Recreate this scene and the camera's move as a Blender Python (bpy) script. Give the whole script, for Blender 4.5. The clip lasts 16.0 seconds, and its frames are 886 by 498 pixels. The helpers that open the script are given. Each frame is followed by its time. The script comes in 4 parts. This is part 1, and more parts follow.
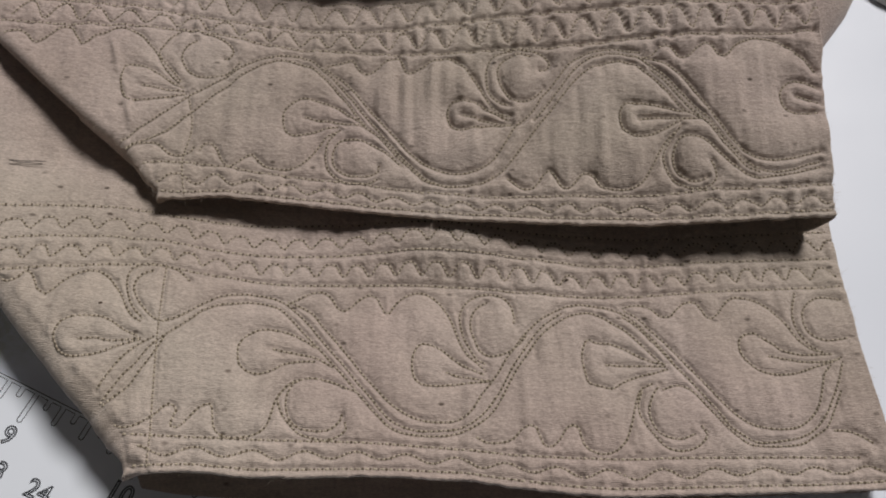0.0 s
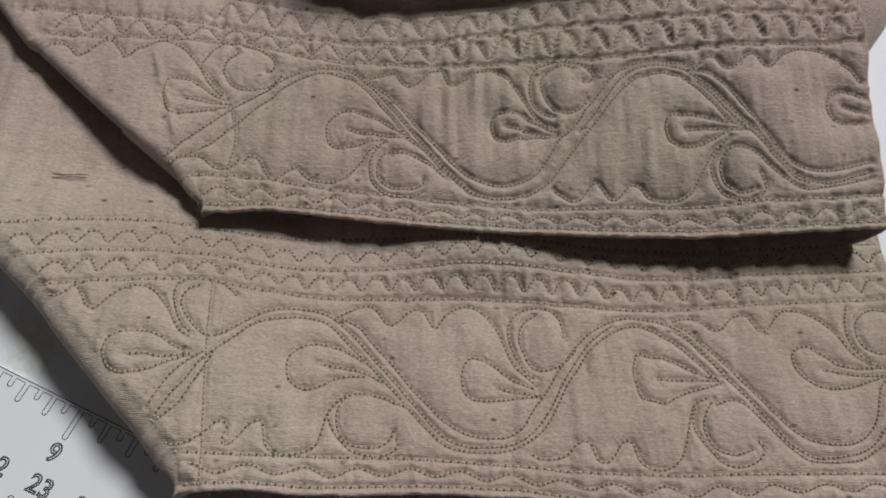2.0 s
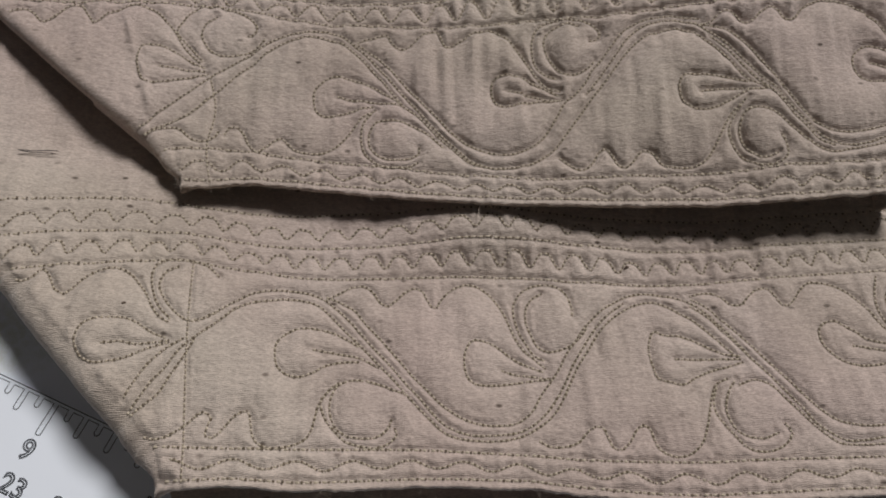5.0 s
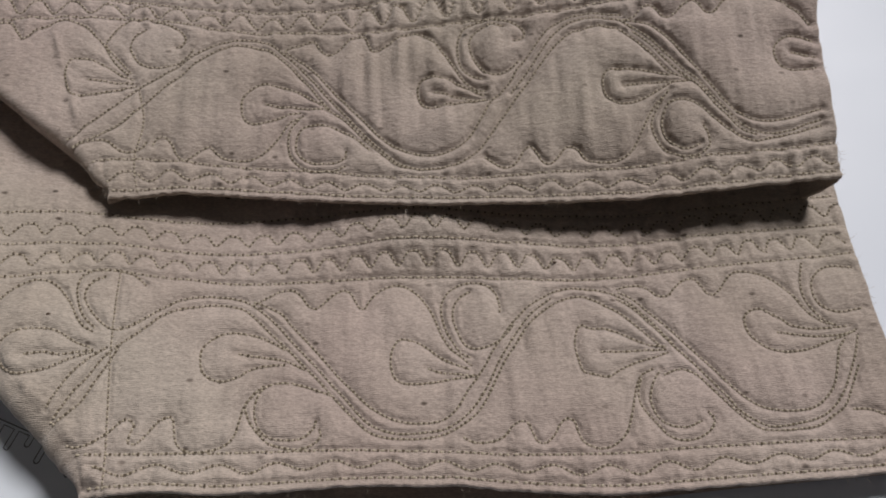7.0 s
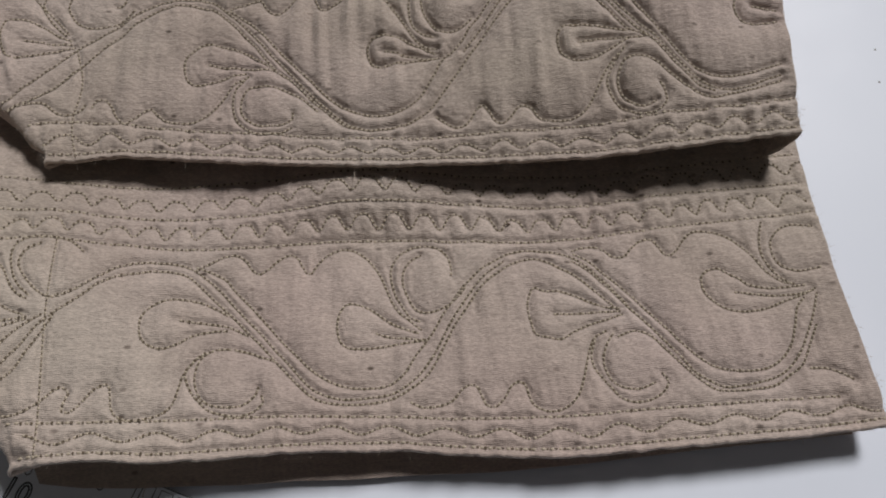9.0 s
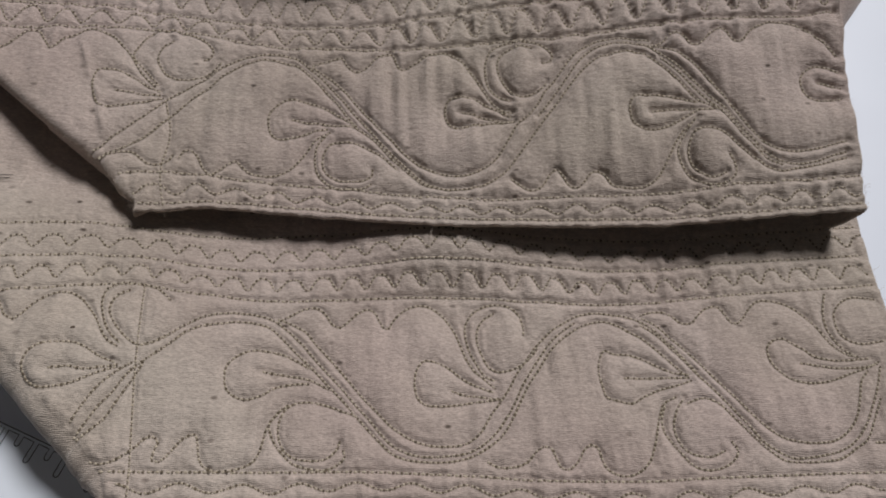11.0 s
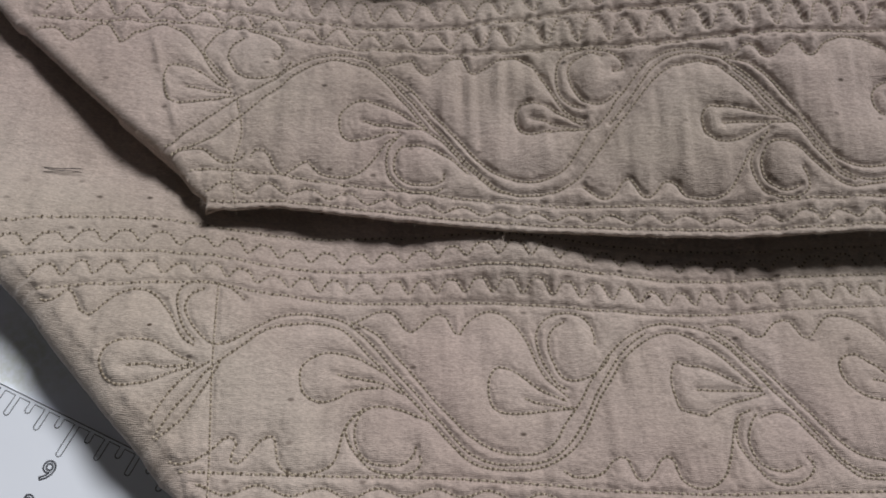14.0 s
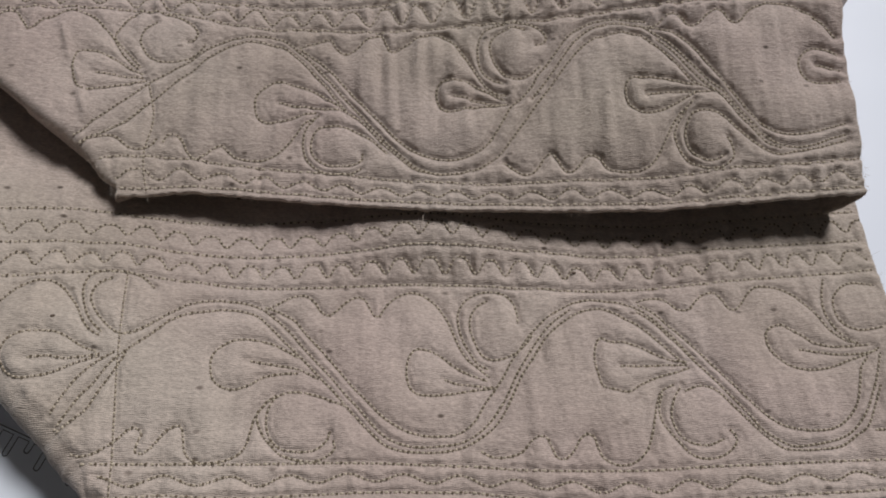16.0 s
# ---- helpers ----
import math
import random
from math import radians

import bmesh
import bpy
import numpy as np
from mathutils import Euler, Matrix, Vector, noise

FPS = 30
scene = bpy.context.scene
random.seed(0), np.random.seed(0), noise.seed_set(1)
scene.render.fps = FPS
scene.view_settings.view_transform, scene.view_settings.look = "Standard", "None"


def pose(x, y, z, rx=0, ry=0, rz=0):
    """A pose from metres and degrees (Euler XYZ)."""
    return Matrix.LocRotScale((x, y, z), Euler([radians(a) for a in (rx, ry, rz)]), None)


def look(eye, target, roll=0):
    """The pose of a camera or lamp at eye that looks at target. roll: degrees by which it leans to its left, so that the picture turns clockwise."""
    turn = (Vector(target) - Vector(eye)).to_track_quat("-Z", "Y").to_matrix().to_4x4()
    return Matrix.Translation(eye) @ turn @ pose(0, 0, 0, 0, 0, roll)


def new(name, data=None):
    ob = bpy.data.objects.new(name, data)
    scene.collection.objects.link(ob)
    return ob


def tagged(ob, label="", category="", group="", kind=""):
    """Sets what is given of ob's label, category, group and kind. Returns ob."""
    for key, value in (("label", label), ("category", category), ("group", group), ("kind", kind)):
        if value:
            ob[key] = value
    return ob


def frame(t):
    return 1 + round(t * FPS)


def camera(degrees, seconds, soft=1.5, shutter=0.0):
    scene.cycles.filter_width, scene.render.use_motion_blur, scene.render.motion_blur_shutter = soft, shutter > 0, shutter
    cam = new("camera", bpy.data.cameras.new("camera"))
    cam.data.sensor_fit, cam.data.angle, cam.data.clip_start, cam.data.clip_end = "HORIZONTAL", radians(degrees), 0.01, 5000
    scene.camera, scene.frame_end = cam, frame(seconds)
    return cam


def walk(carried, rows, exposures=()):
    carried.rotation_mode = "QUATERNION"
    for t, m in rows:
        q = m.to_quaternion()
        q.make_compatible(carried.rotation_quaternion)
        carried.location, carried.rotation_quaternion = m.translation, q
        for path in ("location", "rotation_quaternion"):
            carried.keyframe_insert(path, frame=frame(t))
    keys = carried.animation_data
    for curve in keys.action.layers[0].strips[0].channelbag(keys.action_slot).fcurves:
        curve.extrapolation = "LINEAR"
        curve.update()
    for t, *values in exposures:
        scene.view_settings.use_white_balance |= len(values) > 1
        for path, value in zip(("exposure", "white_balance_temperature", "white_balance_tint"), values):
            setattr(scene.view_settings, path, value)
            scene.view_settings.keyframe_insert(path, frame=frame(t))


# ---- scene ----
cam = camera(64.1, 16.0, soft=1.9)
METRES, EYE, TILT, LEAN, TURN = 0.1493, 0.1441, -67.5, -2.0, 0.0
ROWS = [
    (0.0, 0.0, 0.0, 0.0, -0.0, 0.0, -0.0),
    (0.5, 0.0052, -0.0026, 0.0081, 0.15, 1.62, 1.59),
    (1.0, 0.0237, 0.0209, -0.0029, 0.07, 1.27, 2.02),
    (1.5, 0.0162, 0.0236, -0.0124, 0.01, 1.3, 1.59),
    (2.0, -0.0634, 0.0112, 0.001, 0.17, 1.01, 0.17),
    (2.5, -0.133, -0.002, -0.01, -0.01, 1.07, -0.82),
    (3.0, -0.1626, 0.0025, -0.0098, -0.04, 0.82, -0.9),
    (3.5, -0.1204, 0.0881, -0.026, -1.2, -0.5, -0.1),
    (4.0, -0.0982, 0.0892, -0.0092, -0.27, -0.57, 0.49),
    (6.5, 0.0148, 0.079, -0.0112, 0.22, -0.18, 2.81),
    (7.0, 0.036, 0.0737, -0.0186, 0.34, 0.01, 3.21),
    (7.5, 0.0534, 0.0694, -0.0205, 0.33, 0.06, 3.45),
    (8.0, 0.0744, 0.0751, -0.0365, 0.08, -0.22, 3.69),
    (8.5, 0.1056, 0.0987, -0.0619, -0.31, -0.24, 4.08),
    (9.0, 0.0915, 0.0996, -0.0523, -0.08, -1.15, 3.87),
    (9.5, 0.0616, 0.0806, -0.0197, -0.02, -0.35, 3.11),
    (12.0, -0.0495, 0.0724, 0.0078, -0.16, 0.39, 0.96),
    (12.5, -0.0795, 0.0691, 0.006, 0.42, 0.34, 0.56),
    (13.0, -0.0976, 0.0644, 0.0047, 0.32, 0.43, 0.22),
    (13.5, -0.0953, 0.0685, 0.0025, -0.1, 0.4, 0.24),
    (14.0, -0.105, 0.0798, 0.012, -0.53, 0.44, 0.15),
    (14.5, -0.1161, 0.0795, 0.0201, -0.09, 0.52, 0.05),
    (15.0, -0.1219, 0.0944, 0.0112, -0.09, 0.26, 0.01),
    (15.5, -0.0561, 0.1081, -0.0079, -0.35, -0.48, 1.17),
    (16.0, -0.0057, 0.0969, -0.0052, -0.87, -0.16, 1.85),
]
walk(cam, [(t, pose(0, 0, EYE, TILT, LEAN, TURN) @ pose(METRES * x, METRES * y, METRES * z, 90 + pitch, roll, yaw)) for t, x, y, z, yaw, pitch, roll in ROWS],
     [(0, 0.05, 6580, 10), (1.5, 0.01, 6580, 10), (2.5, 0.0, 6580, 10), (3, 0.02, 6500, 10), (3.5, 0.12, 6500, 10), (4, 0.13, 6450, 10), (7, 0.05, 6450, 10), (9, 0.0, 6420, 10), (12.5, 0.08, 6250, 10), (14.5, 0.11, 6250, 10), (16, 0.11, 6280, 10)])

# ---- light ----
world = bpy.data.worlds.new("room_light")
scene.world = world
world.use_nodes = True
wn = world.node_tree.nodes
# a dim white-walled room round the table, lit by one broad window behind it
wn["Background"].inputs[0].default_value = (1.0, 0.95, 0.92, 1)
wn["Background"].inputs[1].default_value = 0.043
SUN_ELEVATION, SUN_BEARING = 49.5, 35.0      # degrees; bearing from +y towards +x

sun = new("sun", bpy.data.lights.new("sun", "SUN"))
sun.data.energy, sun.data.angle, sun.data.color = 2.7, radians(15), (1.0, 0.985, 0.98)
ce = math.cos(radians(SUN_ELEVATION))
sun_dir = Vector((ce * math.sin(radians(SUN_BEARING)), ce * math.cos(radians(SUN_BEARING)), math.sin(radians(SUN_ELEVATION))))
sun.matrix_world = look(sun_dir * 2, (0, 0, 0))
scene.view_settings.exposure = 0.0

MM = 0.001


# ---- materials ----
def material(name, rough=0.9, metal=0.0, sheen=0.0):
    m = bpy.data.materials.new(name)
    m.use_nodes = True
    nt = m.node_tree
    b = nt.nodes["Principled BSDF"]
    b.inputs["Roughness"].default_value, b.inputs["Metallic"].default_value = rough, metal
    if sheen:
        b.inputs["Sheen Weight"].default_value = sheen
        b.inputs["Sheen Roughness"].default_value = 0.6
    return m, nt, b


def add_node(nt, kind, **inputs):
    n = nt.nodes.new(kind)
    for key, value in inputs.items():
        n.inputs[key.replace("_", " ")].default_value = value
    return n


def noise_node(nt, vec, scale, stretch=(1, 1, 1), detail=3.0, rough=0.55):
    mp = add_node(nt, "ShaderNodeMapping", Scale=stretch)
    nt.links.new(vec, mp.inputs[0])
    n = add_node(nt, "ShaderNodeTexNoise", Scale=scale, Detail=detail, Roughness=rough)
    nt.links.new(mp.outputs[0], n.inputs["Vector"])
    return n.outputs[0]


def ramp(nt, fac, *stops):
    r = nt.nodes.new("ShaderNodeValToRGB")
    e = r.color_ramp.elements
    for i, (p, c) in enumerate(stops):
        el = e[i] if i < 2 else e.new(p)
        el.position, el.color = p, (*c, 1)
    nt.links.new(fac, r.inputs[0])
    return r.outputs[0]


def mix(nt, mode, fac, a, b):
    n = nt.nodes.new("ShaderNodeMix")
    n.data_type, n.blend_type = "RGBA", mode
    for sock, v in ((n.inputs[0], fac), (n.inputs[6], a), (n.inputs[7], b)):
        if hasattr(v, "node"):
            nt.links.new(v, sock)
        else:
            sock.default_value = v if isinstance(v, float) else (*v, 1)
    return n.outputs[2]


def math_node(nt, op, a, b=0.0):
    n = nt.nodes.new("ShaderNodeMath")
    n.operation = op
    for sock, v in ((n.inputs[0], a), (n.inputs[1], b)):
        if hasattr(v, "node"):
            nt.links.new(v, sock)
        else:
            sock.default_value = v
    return n.outputs[0]


def bump(nt, b, layers):
    last = None
    for height, strength, dist in layers:
        n = add_node(nt, "ShaderNodeBump", Strength=strength, Distance=dist)
        nt.links.new(height, n.inputs["Height"])
        if last:
            nt.links.new(last, n.inputs["Normal"])
        last = n.outputs[0]
    nt.links.new(last, b.inputs["Normal"])


def linen(name, dark, mid, light):
    """Plain-woven slubby cotton: fine weft lines, slubs, dark flecks."""
    m, nt, b = material(name, 0.92, 0.0, 0.15)
    co = nt.nodes.new("ShaderNodeTexCoord").outputs["Object"]
    broad = noise_node(nt, co, 22, (1, 1, 0.3), 3)
    slub = noise_node(nt, co, 90, (0.25, 3.2, 1), 4)
    warp = noise_node(nt, co, 95, (4.5, 0.35, 1), 3)
    grain = noise_node(nt, co, 2600, (0.55, 1.3, 1), 2)
    col = ramp(nt, broad, (0.3, dark), (0.5, mid), (0.72, light))
    hue = noise_node(nt, co, 13, (1, 1, 0.3), 2)
    col = mix(nt, "MULTIPLY", 0.6, col, ramp(nt, hue, (0.38, (1.0, 0.93, 0.95)), (0.62, (0.96, 0.98, 0.91))))
    col = mix(nt, "OVERLAY", 0.12, col, ramp(nt, slub, (0.3, (0.28,) * 3), (0.7, (0.72,) * 3)))
    col = mix(nt, "OVERLAY", 0.09, col, ramp(nt, warp, (0.3, (0.25,) * 3), (0.7, (0.75,) * 3)))
    col = mix(nt, "OVERLAY", 0.30, col, ramp(nt, grain, (0.3, (0.2,) * 3), (0.7, (0.8,) * 3)))
    fleck = add_node(nt, "ShaderNodeTexVoronoi", Scale=125.0, Randomness=1.0)
    fleck.voronoi_dimensions = "2D"
    mp = add_node(nt, "ShaderNodeMapping", Scale=(0.75, 1.25, 0.6))
    nt.links.new(co, mp.inputs[0])
    nt.links.new(mp.outputs[0], fleck.inputs["Vector"])
    spot = ramp(nt, fleck.outputs["Distance"], (0.03, (1, 1, 1)), (0.075, (0, 0, 0)))
    pick = add_node(nt, "ShaderNodeSeparateColor")
    nt.links.new(fleck.outputs["Color"], pick.inputs[0])
    rare = math_node(nt, "GREATER_THAN", pick.outputs[0], 0.4)
    amount = math_node(nt, "MULTIPLY", math_node(nt, "MULTIPLY", spot, rare), pick.outputs[1])
    col = mix(nt, "MIX", amount, col, (0.07, 0.045, 0.03))
    streak = noise_node(nt, co, 1500, (0.24, 1.2, 1), 2, 0.6)
    pile = noise_node(nt, co, 1300, (1.3, 0.16, 1), 2, 0.6)
    weft = add_node(nt, "ShaderNodeTexWave", Scale=1050.0, Distortion=3.0, Detail=2.0)
    weft.bands_direction = "Y"
    weft.inputs["Detail Scale"].default_value = 1.2
    wob = add_node(nt, "ShaderNodeTexNoise", Scale=170.0, Detail=3.0)
    nt.links.new(co, wob.inputs["Vector"])
    shift = nt.nodes.new("ShaderNodeVectorMath")
    shift.operation = "MULTIPLY_ADD"
    nt.links.new(wob.outputs["Color"], shift.inputs[0])
    shift.inputs[1].default_value = (0.0022, 0.0022, 0)
    nt.links.new(co, shift.inputs[2])
    wavy = shift.outputs[0]
    nt.links.new(wavy, weft.inputs["Vector"])
    warpw = add_node(nt, "ShaderNodeTexWave", Scale=900.0, Distortion=4.0, Detail=2.0)
    warpw.bands_direction = "X"
    nt.links.new(wavy, warpw.inputs["Vector"])
    yarn = math_node(nt, "MULTIPLY", math_node(nt, "ADD", weft.outputs[1], math_node(nt, "MULTIPLY", warpw.outputs[1], 0.35)), noise_node(nt, co, 260, detail=2))
    col = mix(nt, "OVERLAY", 0.2, col, ramp(nt, streak, (0.3, (0.28,) * 3), (0.7, (0.7,) * 3)))
    col = mix(nt, "OVERLAY", 0.06, col, ramp(nt, pile, (0.3, (0.3,) * 3), (0.7, (0.68,) * 3)))
    col = mix(nt, "OVERLAY", 0.12, col, ramp(nt, yarn, (0.2, (0.3,) * 3), (0.8, (0.68,) * 3)))
    nt.links.new(col, b.inputs["Base Color"])
    bump(nt, b, [(warp, 0.10, 0.0005), (slub, 0.14, 0.0004), (yarn, 0.35, 0.0003), (streak, 0.5, 0.0003), (pile, 0.16, 0.0003), (grain, 0.4, 0.0002)])
    return m


def plain(name, colour, rough, grain=800.0, depth=0.00005, spread=0.12):
    m, nt, b = material(name, rough)
    co = nt.nodes.new("ShaderNodeTexCoord").outputs["Object"]
    g = noise_node(nt, co, grain, detail=3)
    lo, hi = [tuple(c * k for c in colour) for k in (1 - spread, 1 + spread)]
    nt.links.new(ramp(nt, g, (0.3, lo), (0.7, hi)), b.inputs["Base Color"])
    bump(nt, b, [(g, 0.3, depth)])
    return m


LINEN = linen("beige_linen", (0.39, 0.318, 0.268), (0.445, 0.365, 0.315), (0.50, 0.42, 0.37))
THREAD = plain("khaki_thread", (0.43, 0.36, 0.27), 0.6, 3000, 0.00008, 0.35)
# brown that paints the shade of the needle holes as colour
HOLE_SHADE = plain("needle_hole_shade", (0.14, 0.108, 0.074), 0.95, 2500, 0.00005, 0.4)
FIBRE = plain("linen_fibre", (0.42, 0.35, 0.29), 0.9, 500)
DARK_THREAD = plain("black_thread", (0.03, 0.025, 0.022), 0.7, 1500)
NEP = plain("brown_nep", (0.09, 0.06, 0.042), 0.9, 1500, 0.0001, 0.3)
PRINT = plain("grey_print", (0.075, 0.08, 0.09), 0.6, 1200, 0.00001, 0.25)
BAG = plain("white_polythene", (0.72, 0.72, 0.72), 0.22, 60, 0.002, 0.08)


def white_surface(name, colour, rough, stain=None):
    m, nt, b = material(name, rough)
    co = nt.nodes.new("ShaderNodeTexCoord").outputs["Object"]
    broad = noise_node(nt, co, 14, detail=4)
    fine = noise_node(nt, co, 700, detail=3)
    lo = tuple(c * 0.93 for c in colour)
    col = ramp(nt, broad, (0.3, lo), (0.65, colour))
    dust = add_node(nt, "ShaderNodeTexVoronoi", Scale=60.0)
    dust.voronoi_dimensions = "2D"
    nt.links.new(co, dust.inputs["Vector"])
    speck = ramp(nt, dust.outputs["Distance"], (0.010, (1, 1, 1)), (0.02, (0, 0, 0)))
    pick = add_node(nt, "ShaderNodeSeparateColor")
    nt.links.new(dust.outputs["Color"], pick.inputs[0])
    amount = math_node(nt, "MULTIPLY", speck, math_node(nt, "GREATER_THAN", pick.outputs[0], 0.9))
    col = mix(nt, "MIX", amount, col, (0.12, 0.10, 0.09))
    if stain:
        far = nt.nodes.new("ShaderNodeVectorMath")
        far.operation = "DISTANCE"
        nt.links.new(co, far.inputs[0])
        far.inputs[1].default_value = (*stain, 0)
        edge = math_node(nt, "ADD", far.outputs["Value"], math_node(nt, "MULTIPLY", noise_node(nt, co, 160, detail=5, rough=0.7), 0.016))
        mask = math_node(nt, "MULTIPLY", ramp(nt, edge, (0.011, (1, 1, 1)), (0.02, (0, 0, 0))), ramp(nt, fine, (0.35, (0.3,) * 3), (0.6, (1, 1, 1))))
        col = mix(nt, "MIX", mask, col, (0.6, 0.625, 0.59))
    nt.links.new(col, b.inputs["Base Color"])
    nt.links.new(ramp(nt, broad, (0.3, (rough * 0.8,) * 3), (0.7, (rough * 1.25,) * 3)), b.inputs["Roughness"])
    bump(nt, b, [(broad, 0.06, 0.002), (fine, 0.05, 0.00005)])
    return m


TABLE = white_surface("white_laminate", (0.78, 0.81, 0.885), 0.55, (-0.0880, 0.0405))
RULER = white_surface("white_ruler_plastic", (0.81, 0.84, 0.895), 0.3)


# ---- building helpers ----
def mesh_object(name, verts, faces, mat, parent=None, smooth=True, label=""):
    me = bpy.data.meshes.new(name)
    me.from_pydata(verts, [], faces)
    me.materials.append(mat)
    if smooth:
        me.shade_smooth()
    ob = new(name, me)
    if parent:
        ob.parent = parent
    if label:
        ob["label"] = label
    return ob


def lattice_noise(seed):
    """Smooth value noise on the plan, about -1 to 1."""
    table = np.random.RandomState(seed).uniform(-1, 1, (128, 128))

    def at(x, y):
        xi, yi = np.floor(x).astype(int), np.floor(y).astype(int)
        fx, fy = x - xi, y - yi
        fx, fy = fx * fx * (3 - 2 * fx), fy * fy * (3 - 2 * fy)
        g = lambda i, j: table[(xi + i) % 128, (yi + j) % 128]
        return (g(0, 0) * (1 - fx) + g(1, 0) * fx) * (1 - fy) + (g(0, 1) * (1 - fx) + g(1, 1) * fx) * fy
    return at


N1, N2, N3 = lattice_noise(3), lattice_noise(7), lattice_noise(11)


def spline(points, step=0.15):
    """Catmull-Rom through the points, as an array with even steps, in mm."""
    p = np.array(points, float)
    p = np.vstack([2 * p[0] - p[1], p, 2 * p[-1] - p[-2]])
    out = []
    for i in range(1, len(p) - 2):
        t = np.linspace(0, 1, 24, endpoint=False)[:, None]
        a, b, c, d = p[i - 1:i + 3]
        out.append(0.5 * (2 * b + (c - a) * t + (2 * a - 5 * b + 4 * c - d) * t ** 2 + (3 * b - a - 3 * c + d) * t ** 3))
    q = np.vstack([*out, p[-2:-1]])
    s = np.concatenate([[0], np.cumsum(np.hypot(*np.diff(q, axis=0).T))])
    n = max(2, int(s[-1] / step))
    g = np.linspace(0, s[-1], n)
    return np.stack([np.interp(g, s, q[:, 0]), np.interp(g, s, q[:, 1])], 1)


def line_y(points, x):
    q = spline(points)
    return np.interp(x, q[:, 0], q[:, 1])


def scallop(row_a, row_b, start, end, pitch, low, high, hang=False, seed=0, power=1.8):
    """A row of little arches between two straight rows; low and high are its share of the gap."""
    rs = np.random.RandomState(seed)
    edges = [start]
    while edges[-1] < end:
        edges.append(edges[-1] + pitch * rs.uniform(0.92, 1.08))
    xs, hs = [], []
    for a, b in zip(edges, edges[1:]):
        k = rs.uniform(0.85, 1.12)
        u = np.linspace(0, 1, 14, endpoint=False)
        xs.append(a + (b - a) * u)
        hs.append((1 - (np.cos(np.pi * u) ** 2) ** power) * k)
    x, h = np.concatenate(xs), np.concatenate(hs)
    h = low + (high - low) * (1 - h if hang else h)
    ya, yb = line_y(row_a, x), line_y(row_b, x)
    return np.stack([x, ya + (yb - ya) * h], 1)


def rise(c, x, y):
    x, y = x / 100, (y - 50) / 100
    return sum(k * b for k, b in zip(c, (1, x, y, x * x, x * y, y * y, x ** 3, x * x * y, x ** 4)))


def smooth(a, b, v):
    t = np.clip((v - a) / (b - a), 0, 1)
    return t * t * (3 - 2 * t)


# ---- the embroidery's lines, in mm on the plan ----
LOWER_TOP_ROW = [(-92, 46.5), (-85.9, 48.1), (-79.2, 49.2), (-73, 50), (-66.8, 50.7), (-59.5, 51.5), (-51.8, 51.7), (-45.1, 50.6), (-38.3, 50.1), (-29, 49.3), (-17.2, 49.8), (-5.1, 50.5), (7.1, 50.5), (19.2, 49.6), (31.1, 48.6), (43.4, 48.5), (55.9, 49.4), (65.5, 49.9), (79, 50.5), (90.6, 51.1)]
LOWER_SECOND_ROW = [(-95, 53), (-90.6, 54.6), (-84.9, 55.6), (-78.9, 56.8), (-71.5, 57.4), (-64, 58.1), (-57.3, 57.9), (-52.8, 57.9), (-44.1, 56.7), (-33.4, 56.1), (-22.6, 56.4), (-11.4, 57.3), (-0.1, 58.2), (11.5, 58), (23, 57.1), (34.4, 55.8), (46, 55.5), (57.7, 56.4), (69.4, 57), (90.7, 58)]
LOWER_THIRD_ROW = [(-100, 59.8), (-96.2, 61.1), (-90.8, 62.4), (-81.7, 64.2), (-70.9, 65.1), (-60.8, 65.3)]
LOWER_BASE_ROW = [(-53, 17.8), (-47, 17.7), (-29.2, 17.4), (-10.4, 17.2), (9.1, 16.1), (18.9, 15.2), (38.6, 14.5), (48.5, 14.7), (58.4, 14.8), (68.2, 14.9), (84.8, 15)]
UPPER_TOP_ROW = [(-93.9, 107), (-80.2, 108.2), (-70.7, 109), (-54.7, 109.6), (-45.6, 108.3), (-32.5, 105.9), (-19.5, 105.3), (-6.3, 104.6), (6.8, 104.9), (19.9, 105.6), (32.8, 105.8), (45.6, 106.6), (58, 106.8), (70.2, 107.4), (90, 109.2)]
UPPER_SECOND_ROW = [(-59.1, 114.4), (-39.6, 111.9), (-19.7, 110.6), (-6.5, 111.3), (6.8, 113.1), (20.1, 114.4), (33.2, 115.1), (46.1, 115.3), (58.7, 115.4), (90, 117)]
UPPER_BASE_ROW = [(-61, 74), (-56.4, 74.9), (-49.4, 75.2), (-42.1, 74.7), (-34.8, 73.8), (-25, 72.7), (-15.2, 71.8), (-5.5, 70.8), (6.8, 69.6), (19, 69), (31.2, 69.1), (43.3, 68.9), (55.2, 69.3), (67, 70.2), (88, 71.1)]
